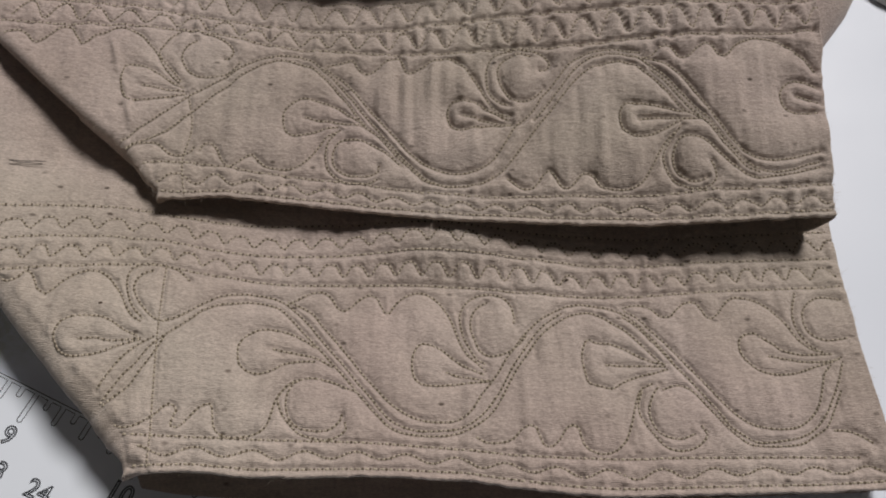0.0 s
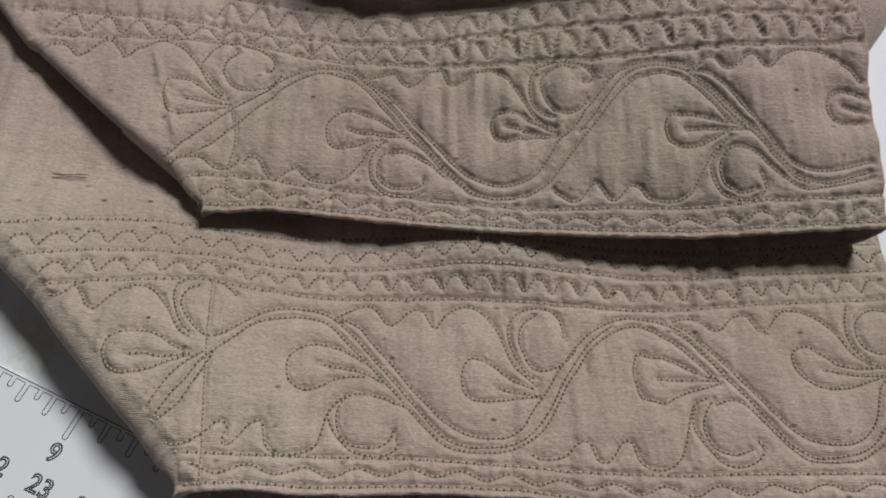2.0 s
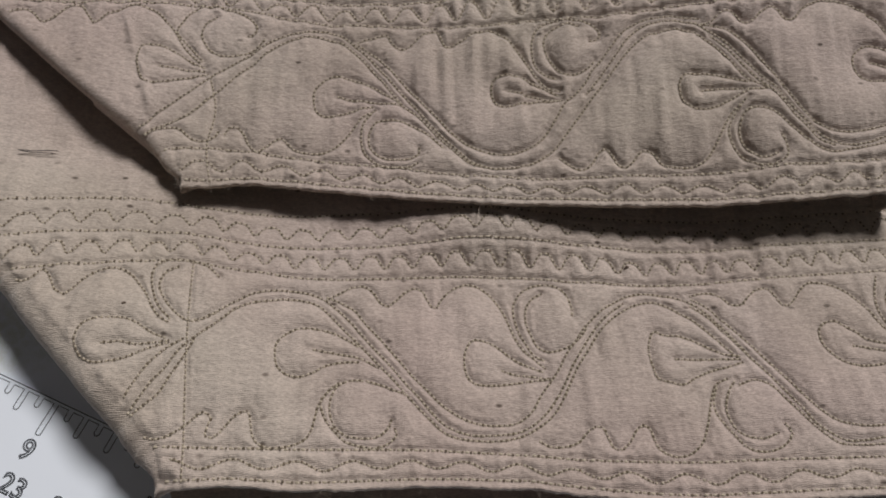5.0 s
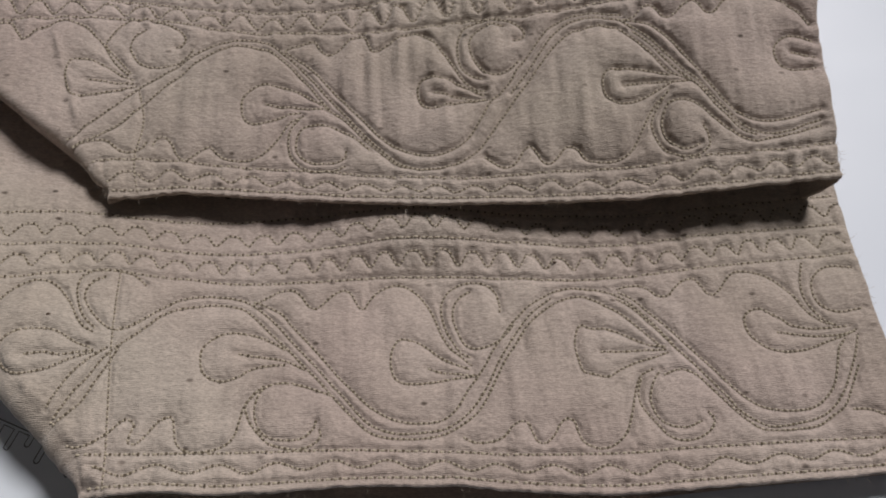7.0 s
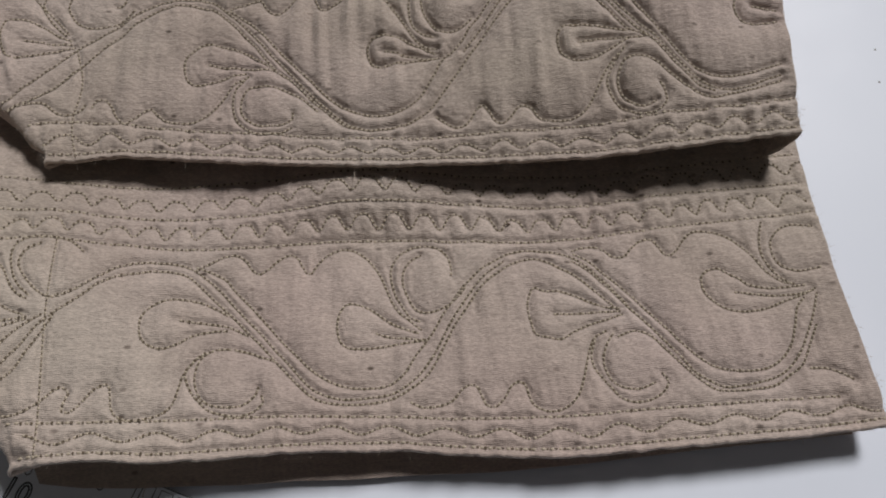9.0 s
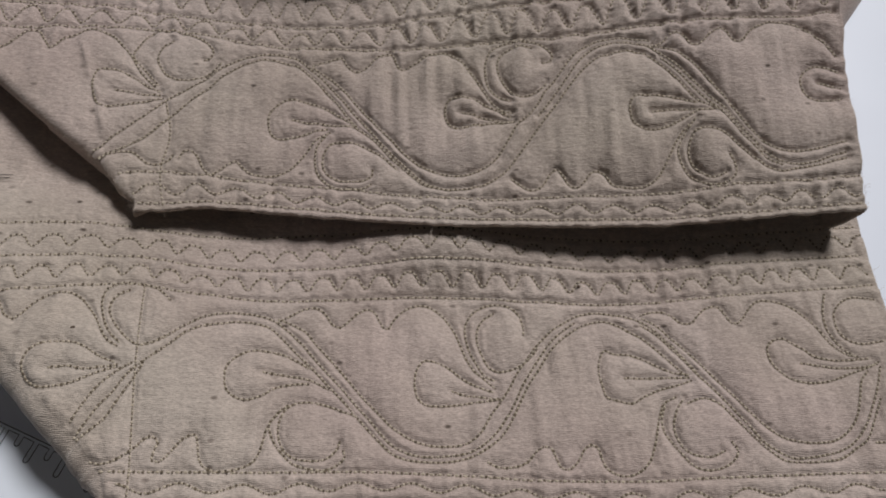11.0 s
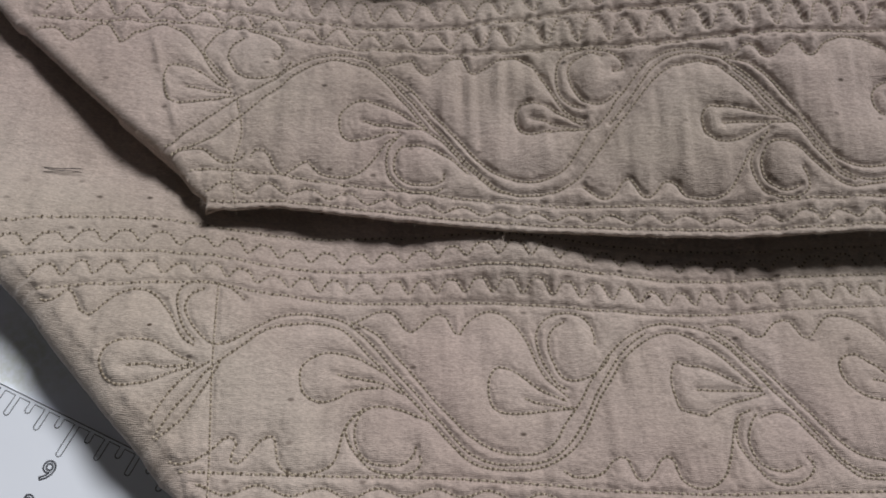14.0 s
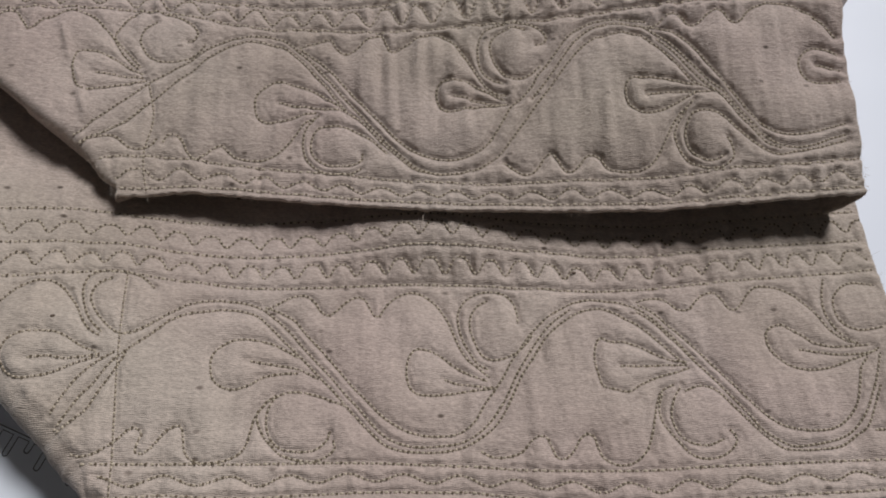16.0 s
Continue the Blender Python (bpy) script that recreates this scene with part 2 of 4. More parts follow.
UPPER_CURVES = [
    ("leaf_stitching", [(-92.5, 103.6), (-91.2, 104.5), (-89.6, 105), (-87.9, 104.3), (-86.6, 102.8), (-85.7, 102.4), (-84.5, 103.4), (-82.9, 105.5), (-81.4, 107.1), (-79.3, 107.3), (-77.8, 105.3), (-76.2, 102.9)]),
    ("leaf_stitching", [(-76.2, 102.9), (-75.1, 103.6), (-73.7, 105.6), (-71.5, 107.1), (-69.2, 108.1), (-66.7, 108), (-64, 106.6), (-61.9, 104.4), (-60, 102.2), (-58.4, 99.4), (-56.7, 97.2), (-54.5, 95)]),
    ("curl_stitching", [(-53.8, 95.1), (-56.3, 98.2), (-59.5, 102), (-59, 104.9), (-57.5, 107.8), (-54.9, 109.3), (-50.9, 109.1), (-47.2, 107.6), (-44.6, 105.9), (-43.4, 104), (-44, 102.3), (-45.2, 101.9)]),
    ("curl_stitching", [(-41.3, 101.4), (-43.7, 98.5), (-46.8, 96.9), (-49.9, 96.9), (-52.5, 98), (-54.3, 100.6), (-54.6, 102.7), (-53.9, 104.9), (-52, 106.8)]),
    ("petal_stitching", [(-53.1, 93.7), (-55.3, 94.6), (-58.6, 96.7), (-61.8, 98.2), (-64.3, 98.6), (-66.1, 98.1), (-66.5, 95.6), (-66.2, 93.2), (-65.5, 91), (-64.3, 89.6), (-61.5, 89.8), (-58, 90.8), (-54.4, 91.7), (-52.6, 92.2)]),
    ("vein_stitching", [(-62.5, 93.5), (-59.5, 93.4), (-56.4, 93), (-53.3, 92.9)]),
    ("stem_stitching", [(-64.7, 79.1), (-62.9, 80.1), (-61.1, 82.6), (-58.4, 85.4), (-55.7, 88), (-52.9, 90.7), (-50, 93), (-46.6, 95.3), (-43.7, 97.8), (-41.3, 100), (-38.8, 101.7), (-36.3, 102.7), (-33.7, 103.1), (-31.1, 103.6), (-28.3, 103.7), (-25.2, 102.3), (-22.2, 99.6), (-19, 96.4), (-16.1, 92.7), (-13.6, 89.2), (-11.3, 86.6), (-8.6, 83.1), (-6, 80.2), (-3.7, 77.7), (-1.2, 75.3), (1.4, 73), (4.4, 71.7), (7.5, 71.3)]),
    ("stem_stitching", [(-63.1, 77.3), (-60.9, 79.2), (-58.1, 80.7), (-55.1, 82.8), (-52.3, 85.9), (-49.8, 88.6), (-47.8, 90.8), (-45.2, 93.5), (-43.2, 95.4), (-41.1, 97.8), (-38.7, 99.8), (-36.2, 101.1), (-33.6, 101.9), (-31.1, 102.2), (-28.5, 101.9), (-25.2, 100.6), (-22.3, 97.9), (-19.5, 94.8), (-17, 91.8), (-14.9, 88.4), (-12.8, 85.9)]),
    ("stem_stitching", [(-59.8, 79.9), (-57.2, 81.3), (-54.8, 83.2), (-52.2, 86.3)]),
    ("stem_stitching", [(-22.6, 100.8), (-20.3, 98.9), (-18, 97.3), (-15.9, 95.1), (-13.3, 91.7), (-10.8, 88.7), (-8.3, 85.6), (-5.7, 83), (-3.3, 80.1), (-0.8, 77.9), (1.7, 76.2), (4.6, 75), (7.6, 74.4), (10.5, 74.7), (13.2, 75.8), (15.3, 77.3), (17.2, 79.7), (19.1, 82.8), (20.7, 85.5), (23.2, 87.8), (25.4, 90.3), (26.8, 92.8), (28.9, 95.2), (30.8, 97.7), (32.9, 100.4), (35.1, 102.4), (37.2, 103.5), (39.7, 104.2), (42.7, 104.4), (46.4, 103.7), (49.4, 103.1)]),
    ("stem_stitching", [(-13.1, 85.7), (-10.5, 84), (-8.3, 81.8), (-5.8, 79), (-3.3, 76.5), (-0.9, 74.3), (1.5, 72.5), (4.2, 71.7), (7.2, 71.3), (10.6, 71.7), (13.6, 72.4), (16.2, 73.9), (18.3, 75.6), (20.3, 78.2), (22.4, 81.1), (24.4, 83.8), (26.4, 86.5), (29.1, 89.9), (31.6, 93.2), (33.9, 96.1), (36.1, 98.4), (38.6, 100.2), (41.2, 100.7), (43.7, 101.2), (46.2, 100.9), (48.5, 100)]),
    ("stem_stitching", [(25.2, 87.3), (27.5, 90.2), (29.8, 93.2), (32.2, 96.5), (34.4, 99.5), (36.5, 101.5), (38.8, 102.8), (41.9, 103.4), (45.8, 102.9), (48.7, 102), (51.5, 100)]),
    ("leaf_stitching", [(-22.6, 100.8), (-20.1, 101.8), (-17.8, 102.5), (-16.1, 102.9), (-15, 101.2), (-13.7, 99.8), (-12.1, 99.8), (-10.5, 100.8), (-8.8, 102.5), (-6.9, 103.6), (-5.3, 103.7), (-4.4, 101.5), (-3.6, 99.7), (-2.2, 100)]),
    ("leaf_stitching", [(-2.2, 100), (-0.3, 101.1), (1.6, 102.3), (4.2, 103.4), (6.8, 103.1), (8.8, 101.6), (10.7, 99.6), (12.6, 96.7), (14.2, 93.7), (15.7, 90.8), (17.7, 89), (19.9, 88.2)]),
    ("curl_stitching", [(19.6, 91.2), (16.9, 92.4), (15.2, 94.5), (14.6, 97.9), (14.9, 101), (16.1, 103.5), (18.6, 104.8), (21.8, 105.3), (25.2, 104.8), (27.7, 103.6), (29, 102), (28.6, 100.5), (26.9, 99.8)]),
    ("curl_stitching", [(27.6, 95.1), (25.6, 93.2), (22.9, 92.1), (20.4, 92.5), (18.7, 94.9), (17.5, 97.9), (17.3, 100.4), (18.2, 102.3), (20.1, 103.6), (22.4, 104.3), (24.7, 103.6)]),
    ("petal_stitching", [(19.7, 87), (17.2, 88.7), (14.7, 90.1), (12.8, 91.6), (10.1, 92.2), (7.7, 92.4), (6.3, 91.4), (5.8, 89.6), (6.1, 87.5), (7.4, 85.6), (9.8, 85.1), (13.8, 86), (17.5, 86.1), (20.2, 86.1)]),
    ("vein_stitching", [(9.1, 88.7), (11.2, 88), (13.8, 87.4), (16.9, 86.4), (19.7, 86.1)]),
    ("petal_stitching", [(-13.1, 86), (-16, 88), (-18.5, 90.1), (-21.4, 91.3), (-24.3, 92.2), (-26.9, 92.6), (-29.1, 91.3), (-30.7, 89.1), (-30.8, 86.3), (-30.1, 84.2), (-28.5, 83.3), (-25.3, 83.6), (-22.2, 84.8), (-18.8, 85.6)]),
    ("vein_stitching", [(-26.3, 87.8), (-23.5, 87.1), (-19.8, 86.8), (-16, 86.1), (-13.1, 85.7)]),
    ("leaf_stitching", [(-63.1, 76.9), (-61.8, 78.2), (-60.3, 79.1), (-58.5, 79.4), (-56.7, 79.1), (-55.1, 77.8), (-53.7, 76.9), (-51.7, 76.9), (-50.1, 77.8), (-49.3, 79)]),
    ("leaf_stitching", [(-48.1, 78.3), (-47.3, 79.9), (-45.8, 80.2), (-44.3, 78.6), (-43.2, 76.3), (-41.6, 74.8), (-40, 75.7), (-38.4, 77.3), (-36.9, 78), (-35.4, 76.6), (-33.8, 75.3), (-31.2, 74.7), (-28.2, 75.1), (-25.8, 76.4), (-24, 78.6), (-22.4, 81), (-20.8, 83), (-18.2, 84.8)]),
    ("curl_stitching", [(-18.8, 84.3), (-20.4, 82), (-21, 79.2), (-20.8, 76.4), (-19.8, 74.2), (-17.6, 72.4), (-14.6, 71.8), (-11.6, 71.8), (-9.6, 72.8)]),
    ("curl_stitching", [(-4.3, 76.2), (-7.1, 78.8), (-9.7, 80.4), (-12.2, 81.6), (-15.1, 82.2), (-17.6, 82), (-19, 80.3), (-19.5, 77.9), (-19, 75.8), (-17.3, 74.2), (-14.6, 73.4), (-11.6, 73.5), (-9.7, 74.5), (-9.3, 75.9)]),
    ("leaf_stitching", [(18.6, 73.5), (20.4, 72.1), (22.2, 70.9), (24, 71), (25.5, 72.3), (26.8, 74.3), (28.2, 75), (29.3, 73.5), (30.3, 71.6), (31.8, 70.9), (33.2, 71.9), (34.9, 73.9), (36.4, 74.4)]),
    ("leaf_stitching", [(36.4, 74.4), (37.8, 73.4), (38.8, 71.6), (40.4, 70.7), (42.7, 70.3), (45.6, 70.6), (48, 72.1), (49.8, 74.7), (51.2, 77.3), (52.7, 79.9), (54.6, 82.4), (56.5, 84)]),
    ("leaf_stitching", [(50.2, 101.8), (52.1, 102.4), (53.5, 103.7), (55.3, 104.3), (56.8, 103.5), (57.7, 101.9), (59.1, 101.4), (60.4, 101.9), (62.1, 103.6), (64.1, 104.6), (65.7, 104.1), (66.5, 102.5), (67.9, 101.7), (69.4, 102.5)]),
    ("leaf_stitching", [(69.4, 102.5), (70.8, 104.3), (73, 105.7), (75.8, 106.7), (78.7, 106.6), (81.4, 105.9), (83.9, 104.7), (86.1, 102.9), (87.8, 100.9), (89.1, 99)]),
    ("petal_stitching", [(89.3, 94.9), (86.7, 96.1), (84.2, 96.6), (82.2, 95.7), (80.9, 94), (80.8, 91.8), (81.6, 89.8), (83.8, 88.9), (88.3, 88.6)]),
    ("vein_stitching", [(84.2, 93), (86.2, 92.3), (88.6, 91.2)]),
    ("stem_stitching", [(49.6, 102.1), (53.2, 100.7), (55.8, 99.1), (58.5, 96.4), (60.8, 92.7), (63.3, 88.7), (65.6, 85.5), (67.8, 81.9), (70.2, 79.5), (73, 77.6), (76.2, 77), (79.8, 77.2), (83.7, 78.1), (87, 78.8)]),
    ("stem_stitching", [(48.4, 102.5), (50.5, 100.8), (52.5, 98.9), (55, 96.3), (57.7, 92.9), (60.7, 88.7), (63.1, 86.2), (65.5, 83.1), (67.8, 79.9), (70.2, 77.2), (72.9, 75), (76.3, 74.2), (80, 74.5), (83.3, 75.6), (86.4, 76.3)]),
    ("stem_stitching", [(48.6, 99.7), (51.2, 97.5), (53.6, 94.6), (55.9, 91.5), (58, 88.5), (61.7, 86.4)]),
    ("stem_stitching", [(51.3, 99.1), (54.1, 96.1), (56.7, 92.7), (59.3, 88.9), (62.2, 86), (64.5, 83.3), (66.7, 80.1), (68.8, 77.4), (71, 75.3), (73.2, 74.1)]),
    ("stem_stitching", [(56.1, 81.7), (58, 82.3), (60.3, 82), (62.7, 80.7), (65, 78.3), (67.7, 75.5), (70.6, 73.7), (73.1, 72.7), (76.4, 73.3), (79.9, 73.7), (83.6, 74.5), (86.3, 75.1)]),
    ("petal_stitching", [(58, 87.9), (53.8, 89.4), (49.4, 90.4), (45.7, 90.6), (44.4, 89.3), (44.1, 87), (44.7, 84.3), (47, 82.6), (50.1, 82.8), (53.3, 84.1), (55.8, 85.4), (57.8, 86.3)]),
    ("vein_stitching", [(48.1, 86.6), (51.6, 86.9), (55.3, 86.7), (59.4, 86.3), (61.9, 86.4)]),
    ("curl_stitching", [(57.1, 84.9), (54.4, 81.2), (52.8, 77.9), (53.2, 74.7), (54.4, 72.4), (56.6, 70.7), (59.3, 70.1), (61.9, 70.7), (63.4, 72.3), (63.4, 74.5), (62.8, 76.3)]),
    ("curl_stitching", [(58, 82.3), (56.4, 81.5), (55.3, 79.5), (54.8, 77.2), (55.2, 74.6), (56.6, 72.7), (58.8, 71.7), (61.5, 72.4)]),
]
LOWER_CURVES = [
    ("leaf_stitching", [(-81.8, 47.5), (-79.6, 46.6), (-77.9, 47.1), (-76.6, 48.7), (-75.4, 48.2), (-74.3, 46.6), (-73.2, 44.9), (-71.6, 44)]),
    ("leaf_stitching", [(-71.6, 44), (-70.5, 45.1), (-69.4, 46.7), (-67.8, 48.4), (-65.9, 49.3), (-63.7, 49.5), (-61.5, 48.4), (-59.5, 46.3), (-57.8, 44.2), (-56.5, 42), (-55.2, 40.3), (-53.5, 39.2)]),
    ("petal_stitching", [(-53.1, 36.1), (-55.7, 37.1), (-58.2, 38.7), (-60.4, 39.6), (-62.9, 39.8), (-65.4, 39.4), (-67.3, 38.3), (-67.9, 36.4), (-67.6, 34.5), (-66.3, 32.6), (-64.1, 31.6), (-61.6, 31.8), (-59.2, 32.4), (-56.9, 33.7), (-54.6, 34.7), (-52.7, 35.4)]),
    ("vein_stitching", [(-63.8, 34.9), (-60.7, 35.3), (-58.1, 34.9), (-55.6, 35.2), (-52.7, 35.8)]),
    ("curl_stitching", [(-53, 39.6), (-55.4, 42.1), (-57, 45.5), (-57.7, 48.3), (-57.3, 50.6), (-55.1, 51.9), (-51.8, 51.8), (-48.8, 50.8), (-46.4, 48.7)]),
    ("curl_stitching", [(-45.7, 41.5), (-48.5, 39.7), (-50.5, 39.7), (-52.8, 41.3), (-55, 44), (-56, 46.5), (-55.4, 49), (-53.7, 50.4)]),
    ("stem_stitching", [(-58.3, 25.4), (-57.4, 27.7), (-55.8, 30.8), (-54.2, 33), (-52.4, 34.8), (-50.5, 36.1)]),
    ("stem_stitching", [(-58.3, 22), (-56.6, 24.4), (-54.6, 28.2), (-52.6, 31), (-51.1, 33.8), (-49.6, 35.6), (-48.2, 37.1), (-46.4, 38.8), (-44.5, 40.7), (-42.5, 42.6), (-39.7, 43.9), (-36.7, 44.5), (-33.8, 44.8), (-31, 44.5), (-28.2, 43.6), (-25.6, 41.3), (-22.8, 38.4), (-19.9, 35.6), (-17.1, 32.6), (-14.5, 29.9), (-12, 27), (-9.6, 24.3), (-7.5, 22.1), (-5.3, 20.1), (-2.8, 19.1), (0.5, 18.7), (4.5, 18.6), (8.7, 19.5), (11.6, 21), (14.1, 22.9), (16.2, 25.7), (18.1, 29.2)]),
    ("stem_stitching", [(-57.2, 22.6), (-55, 24.5), (-53, 26.7), (-51.4, 30), (-49.7, 33.5), (-48.7, 36.1)]),
    ("stem_stitching", [(-49.5, 39.7), (-47.8, 40.2), (-45.6, 41.8), (-43.1, 43.7), (-40.1, 45.6), (-36.9, 46.5), (-33.5, 46.5), (-30, 46), (-27.3, 44.9), (-24.6, 42.8), (-22.3, 40.6), (-19.8, 37.7), (-17.1, 34.7), (-14.5, 31.9), (-12.2, 29.1), (-9.7, 26.4), (-7.5, 23.7), (-5.3, 21.5), (-2.7, 20.2), (0.2, 19.6), (4.3, 19.6), (8.2, 20.2), (11.1, 21.7), (13.6, 24), (15.7, 26.8)]),
    ("stem_stitching", [(-27.2, 45.6), (-24, 44.3), (-21.6, 42.9), (-19.9, 40.8), (-17.7, 38.4), (-15.4, 35.8), (-13.2, 33.2), (-10.9, 30.4), (-8.3, 27.7), (-5.7, 25), (-3, 23.1), (-0.3, 21.9), (2.9, 21.3), (6.2, 21.4), (8.6, 22.2), (10.6, 23.9), (12.4, 26.7), (14.3, 29.1)]),
    ("stem_stitching", [(14.3, 29.1), (16.2, 31.7), (17.7, 34.3), (19.3, 36.4), (21.3, 39.1), (23.3, 41.2), (25.4, 43.1), (28, 44.7), (30.7, 46), (34, 46.7), (37, 46.3), (40.7, 45.6), (43.6, 44.2), (46.1, 41.9), (48.2, 39.3), (50.1, 36.5), (51.8, 34)]),
    ("stem_stitching", [(15.4, 26.2), (17.1, 29.1), (18.8, 32.3), (20.8, 35.3), (23.1, 38.5), (25.1, 40.9), (27.4, 42.9), (29.9, 44.6)]),
    ("stem_stitching", [(16.2, 25.9), (18.1, 29.2), (19.8, 32.2), (22, 35.2), (24.4, 38.6), (26.8, 41), (29.5, 42.9), (32.3, 44.3), (35.3, 44.8), (37.9, 44.1), (40.4, 42.6), (43, 40.8), (45.4, 38.3), (47.6, 35.8), (49.7, 33.4)]),
    ("petal_stitching", [(-20.4, 35.7), (-22.9, 37.2), (-25.6, 38.4), (-28.6, 39), (-31.3, 39), (-33.9, 37.7), (-35.2, 35.8), (-35.1, 33.5), (-34.5, 31.7), (-33, 30.4), (-30.9, 30), (-28.5, 30.7), (-26.5, 32), (-23.8, 32.7), (-20.6, 32.9)]),
    ("vein_stitching", [(-28.9, 35.1), (-26.5, 34.7), (-23.3, 34.2), (-20.1, 33.5), (-16.9, 31.9)]),
    ("leaf_stitching", [(-54.7, 19.4), (-52.9, 19), (-51, 19.3), (-49.2, 20.4), (-47.7, 21.7), (-46.6, 22.9), (-45.5, 23.4), (-44.5, 22.6), (-44.8, 21), (-44.9, 19.8), (-43.9, 19.3), (-42.9, 19.9)]),
    ("leaf_stitching", [(-42.9, 19.9), (-42, 21.2), (-40.7, 22.9), (-39.3, 23.7), (-38.5, 23.4), (-38, 21.8), (-37.5, 19.8), (-36.5, 18.4), (-34.6, 17.6), (-31.7, 17.9), (-29.2, 18.9), (-28.1, 20.4), (-27.6, 22.4), (-27, 25.1), (-25.6, 27.4), (-23.9, 28.9)]),
    ("curl_stitching", [(-23.8, 28.9), (-25.5, 27.4), (-26.7, 25.5), (-26.3, 23.6), (-25.4, 21.9), (-24.1, 20.4), (-22.4, 18.8), (-19.8, 17.9), (-17.2, 17.6), (-15.1, 18.2), (-13.7, 19.5), (-13.8, 20.9)]),
    ("curl_stitching", [(-11.8, 26.9), (-13.9, 27.6), (-16.1, 28.5), (-18.9, 29.3), (-21.6, 29.4), (-23.7, 28.6), (-24.8, 27), (-25.2, 24.8), (-24.8, 22.6), (-23.8, 20.8), (-21.9, 19.6), (-18.8, 19.2), (-16.6, 19.6), (-15.1, 20.9), (-14.5, 22.3)]),
    ("leaf_stitching", [(-27.2, 44.6), (-24.8, 46.2), (-22.5, 47.6), (-20.2, 48), (-18.4, 46.9), (-17.1, 45), (-15.7, 44.1), (-14.2, 45), (-12.5, 46.8), (-10.6, 47.9), (-9, 47.3), (-8.1, 45.7), (-7.2, 44.2), (-6.2, 44)]),
    ("leaf_stitching", [(-6.2, 44), (-5.3, 45.6), (-3.9, 47.2), (-2.2, 48.3), (-0.2, 48.8), (1.9, 48.3), (4, 46.7), (5.6, 44.6), (6.8, 42.3), (7.7, 39.8), (8.6, 37.4), (9.9, 35.2), (11.7, 33.6), (13.6, 31.8)]),
    ("petal_stitching", [(13.5, 31), (10.7, 32), (8.6, 33.1), (6.9, 34.3), (5.2, 35.7), (3, 36.8), (0.7, 37.2), (-0.7, 35.9), (-1.3, 33.8), (-1.2, 31.4), (-0.5, 29.7), (1.2, 28.7), (4.6, 28.6), (8, 29), (10.9, 29.3), (14.3, 29.7)]),
    ("vein_stitching", [(5.2, 31.6), (7.6, 30.7), (10.4, 30.2), (14, 29.8)]),
    ("curl_stitching", [(13.8, 33.2), (11.7, 34.4), (10.2, 36.8), (9.1, 39.3), (8.5, 42.4), (8.7, 44.7), (10.1, 47), (12.3, 48.4), (14.9, 48.8), (17.7, 48.2), (19.3, 46.5), (19.9, 44), (19.8, 42.3)]),
    ("curl_stitching", [(22.5, 39.9), (20.4, 37.4), (17.9, 35.7), (14.9, 35), (12.7, 36), (11.4, 38.6), (10.7, 41.2), (11, 43.8), (12.3, 45.8), (14.2, 47)]),
    ("petal_stitching", [(50.6, 33.5), (47.3, 34.1), (44.8, 35.3), (42.2, 36.8), (39.5, 37.8), (36.8, 38.1), (35, 38.7), (33.8, 36.8), (33.4, 34.4), (33.7, 32), (34.3, 29.7), (36.4, 28.8), (38.8, 28.4), (41.2, 29.6), (44.3, 30.8), (47.3, 31.5), (50.4, 32.4)]),
    ("vein_stitching", [(37.8, 33.3), (41.3, 33.1), (45.3, 33.1), (50.1, 33)]),
    ("leaf_stitching", [(11, 18.6), (13.3, 17.5), (16, 17.5), (18.3, 18.3), (20.1, 20.1), (21.5, 20.8), (22.8, 20.5), (23.5, 18.8), (24.3, 17.2), (25.8, 17), (27.4, 18.3), (28.7, 20.2), (30.1, 21.1)]),
    ("leaf_stitching", [(30.1, 21.1), (31.2, 20.5), (31.6, 19), (32.2, 17), (33.8, 15.8), (35.9, 15.5), (38.1, 16.2), (40.2, 18.1), (41.5, 20.8), (42.5, 23.6), (43.6, 26.4), (44.8, 28.3), (46.8, 29.3)]),
    ("curl_stitching", [(44.8, 28), (43.7, 25.3), (43.7, 23), (44.5, 21.3), (45.9, 19.1), (47.5, 16.9), (49.8, 16.1), (52.5, 16.4), (54.8, 17.7), (55.8, 19.3), (55.2, 20.9)]),
    ("curl_stitching", [(48.3, 29), (46.7, 27), (45.6, 24.2), (45.7, 21.8), (46.6, 19.8), (48.4, 18.7), (50.9, 18.4), (53.6, 19.3)]),
    ("stem_stitching", [(43.2, 45.5), (46.2, 43.4), (48.4, 40.8), (50.8, 38.1), (53.1, 35.1), (55.4, 32.1), (57.6, 29.1), (60.1, 25.5), (62.5, 22.9), (64.9, 21.3), (67.5, 20.5), (70.6, 20.2), (73.7, 20.6), (76.3, 21.8), (78.3, 23.6), (79.6, 25.6), (80.7, 28.1), (82.1, 31.4), (83.9, 33.3)]),
    ("stem_stitching", [(42.7, 44.1), (45.9, 41.4), (48.9, 37.6), (51.6, 33.9), (54, 30.8), (56.6, 27.2), (58.8, 23.9), (60.8, 20.8), (62.8, 19.1), (65.3, 17.8), (67.9, 17.7), (71.8, 18.2), (75, 19), (77.6, 20.4), (80.1, 23), (82.4, 26.3), (84.5, 29.8), (86.5, 34)]),
    ("stem_stitching", [(48.6, 28.1), (51.9, 29), (54.6, 27.8), (56.8, 25.2), (59, 22.2), (61.2, 19.5), (63.6, 17.5), (66.7, 17), (70.4, 17), (74.2, 17.5), (77.3, 19.1), (79.9, 20.8), (82.4, 24.5), (84.5, 27.9)]),
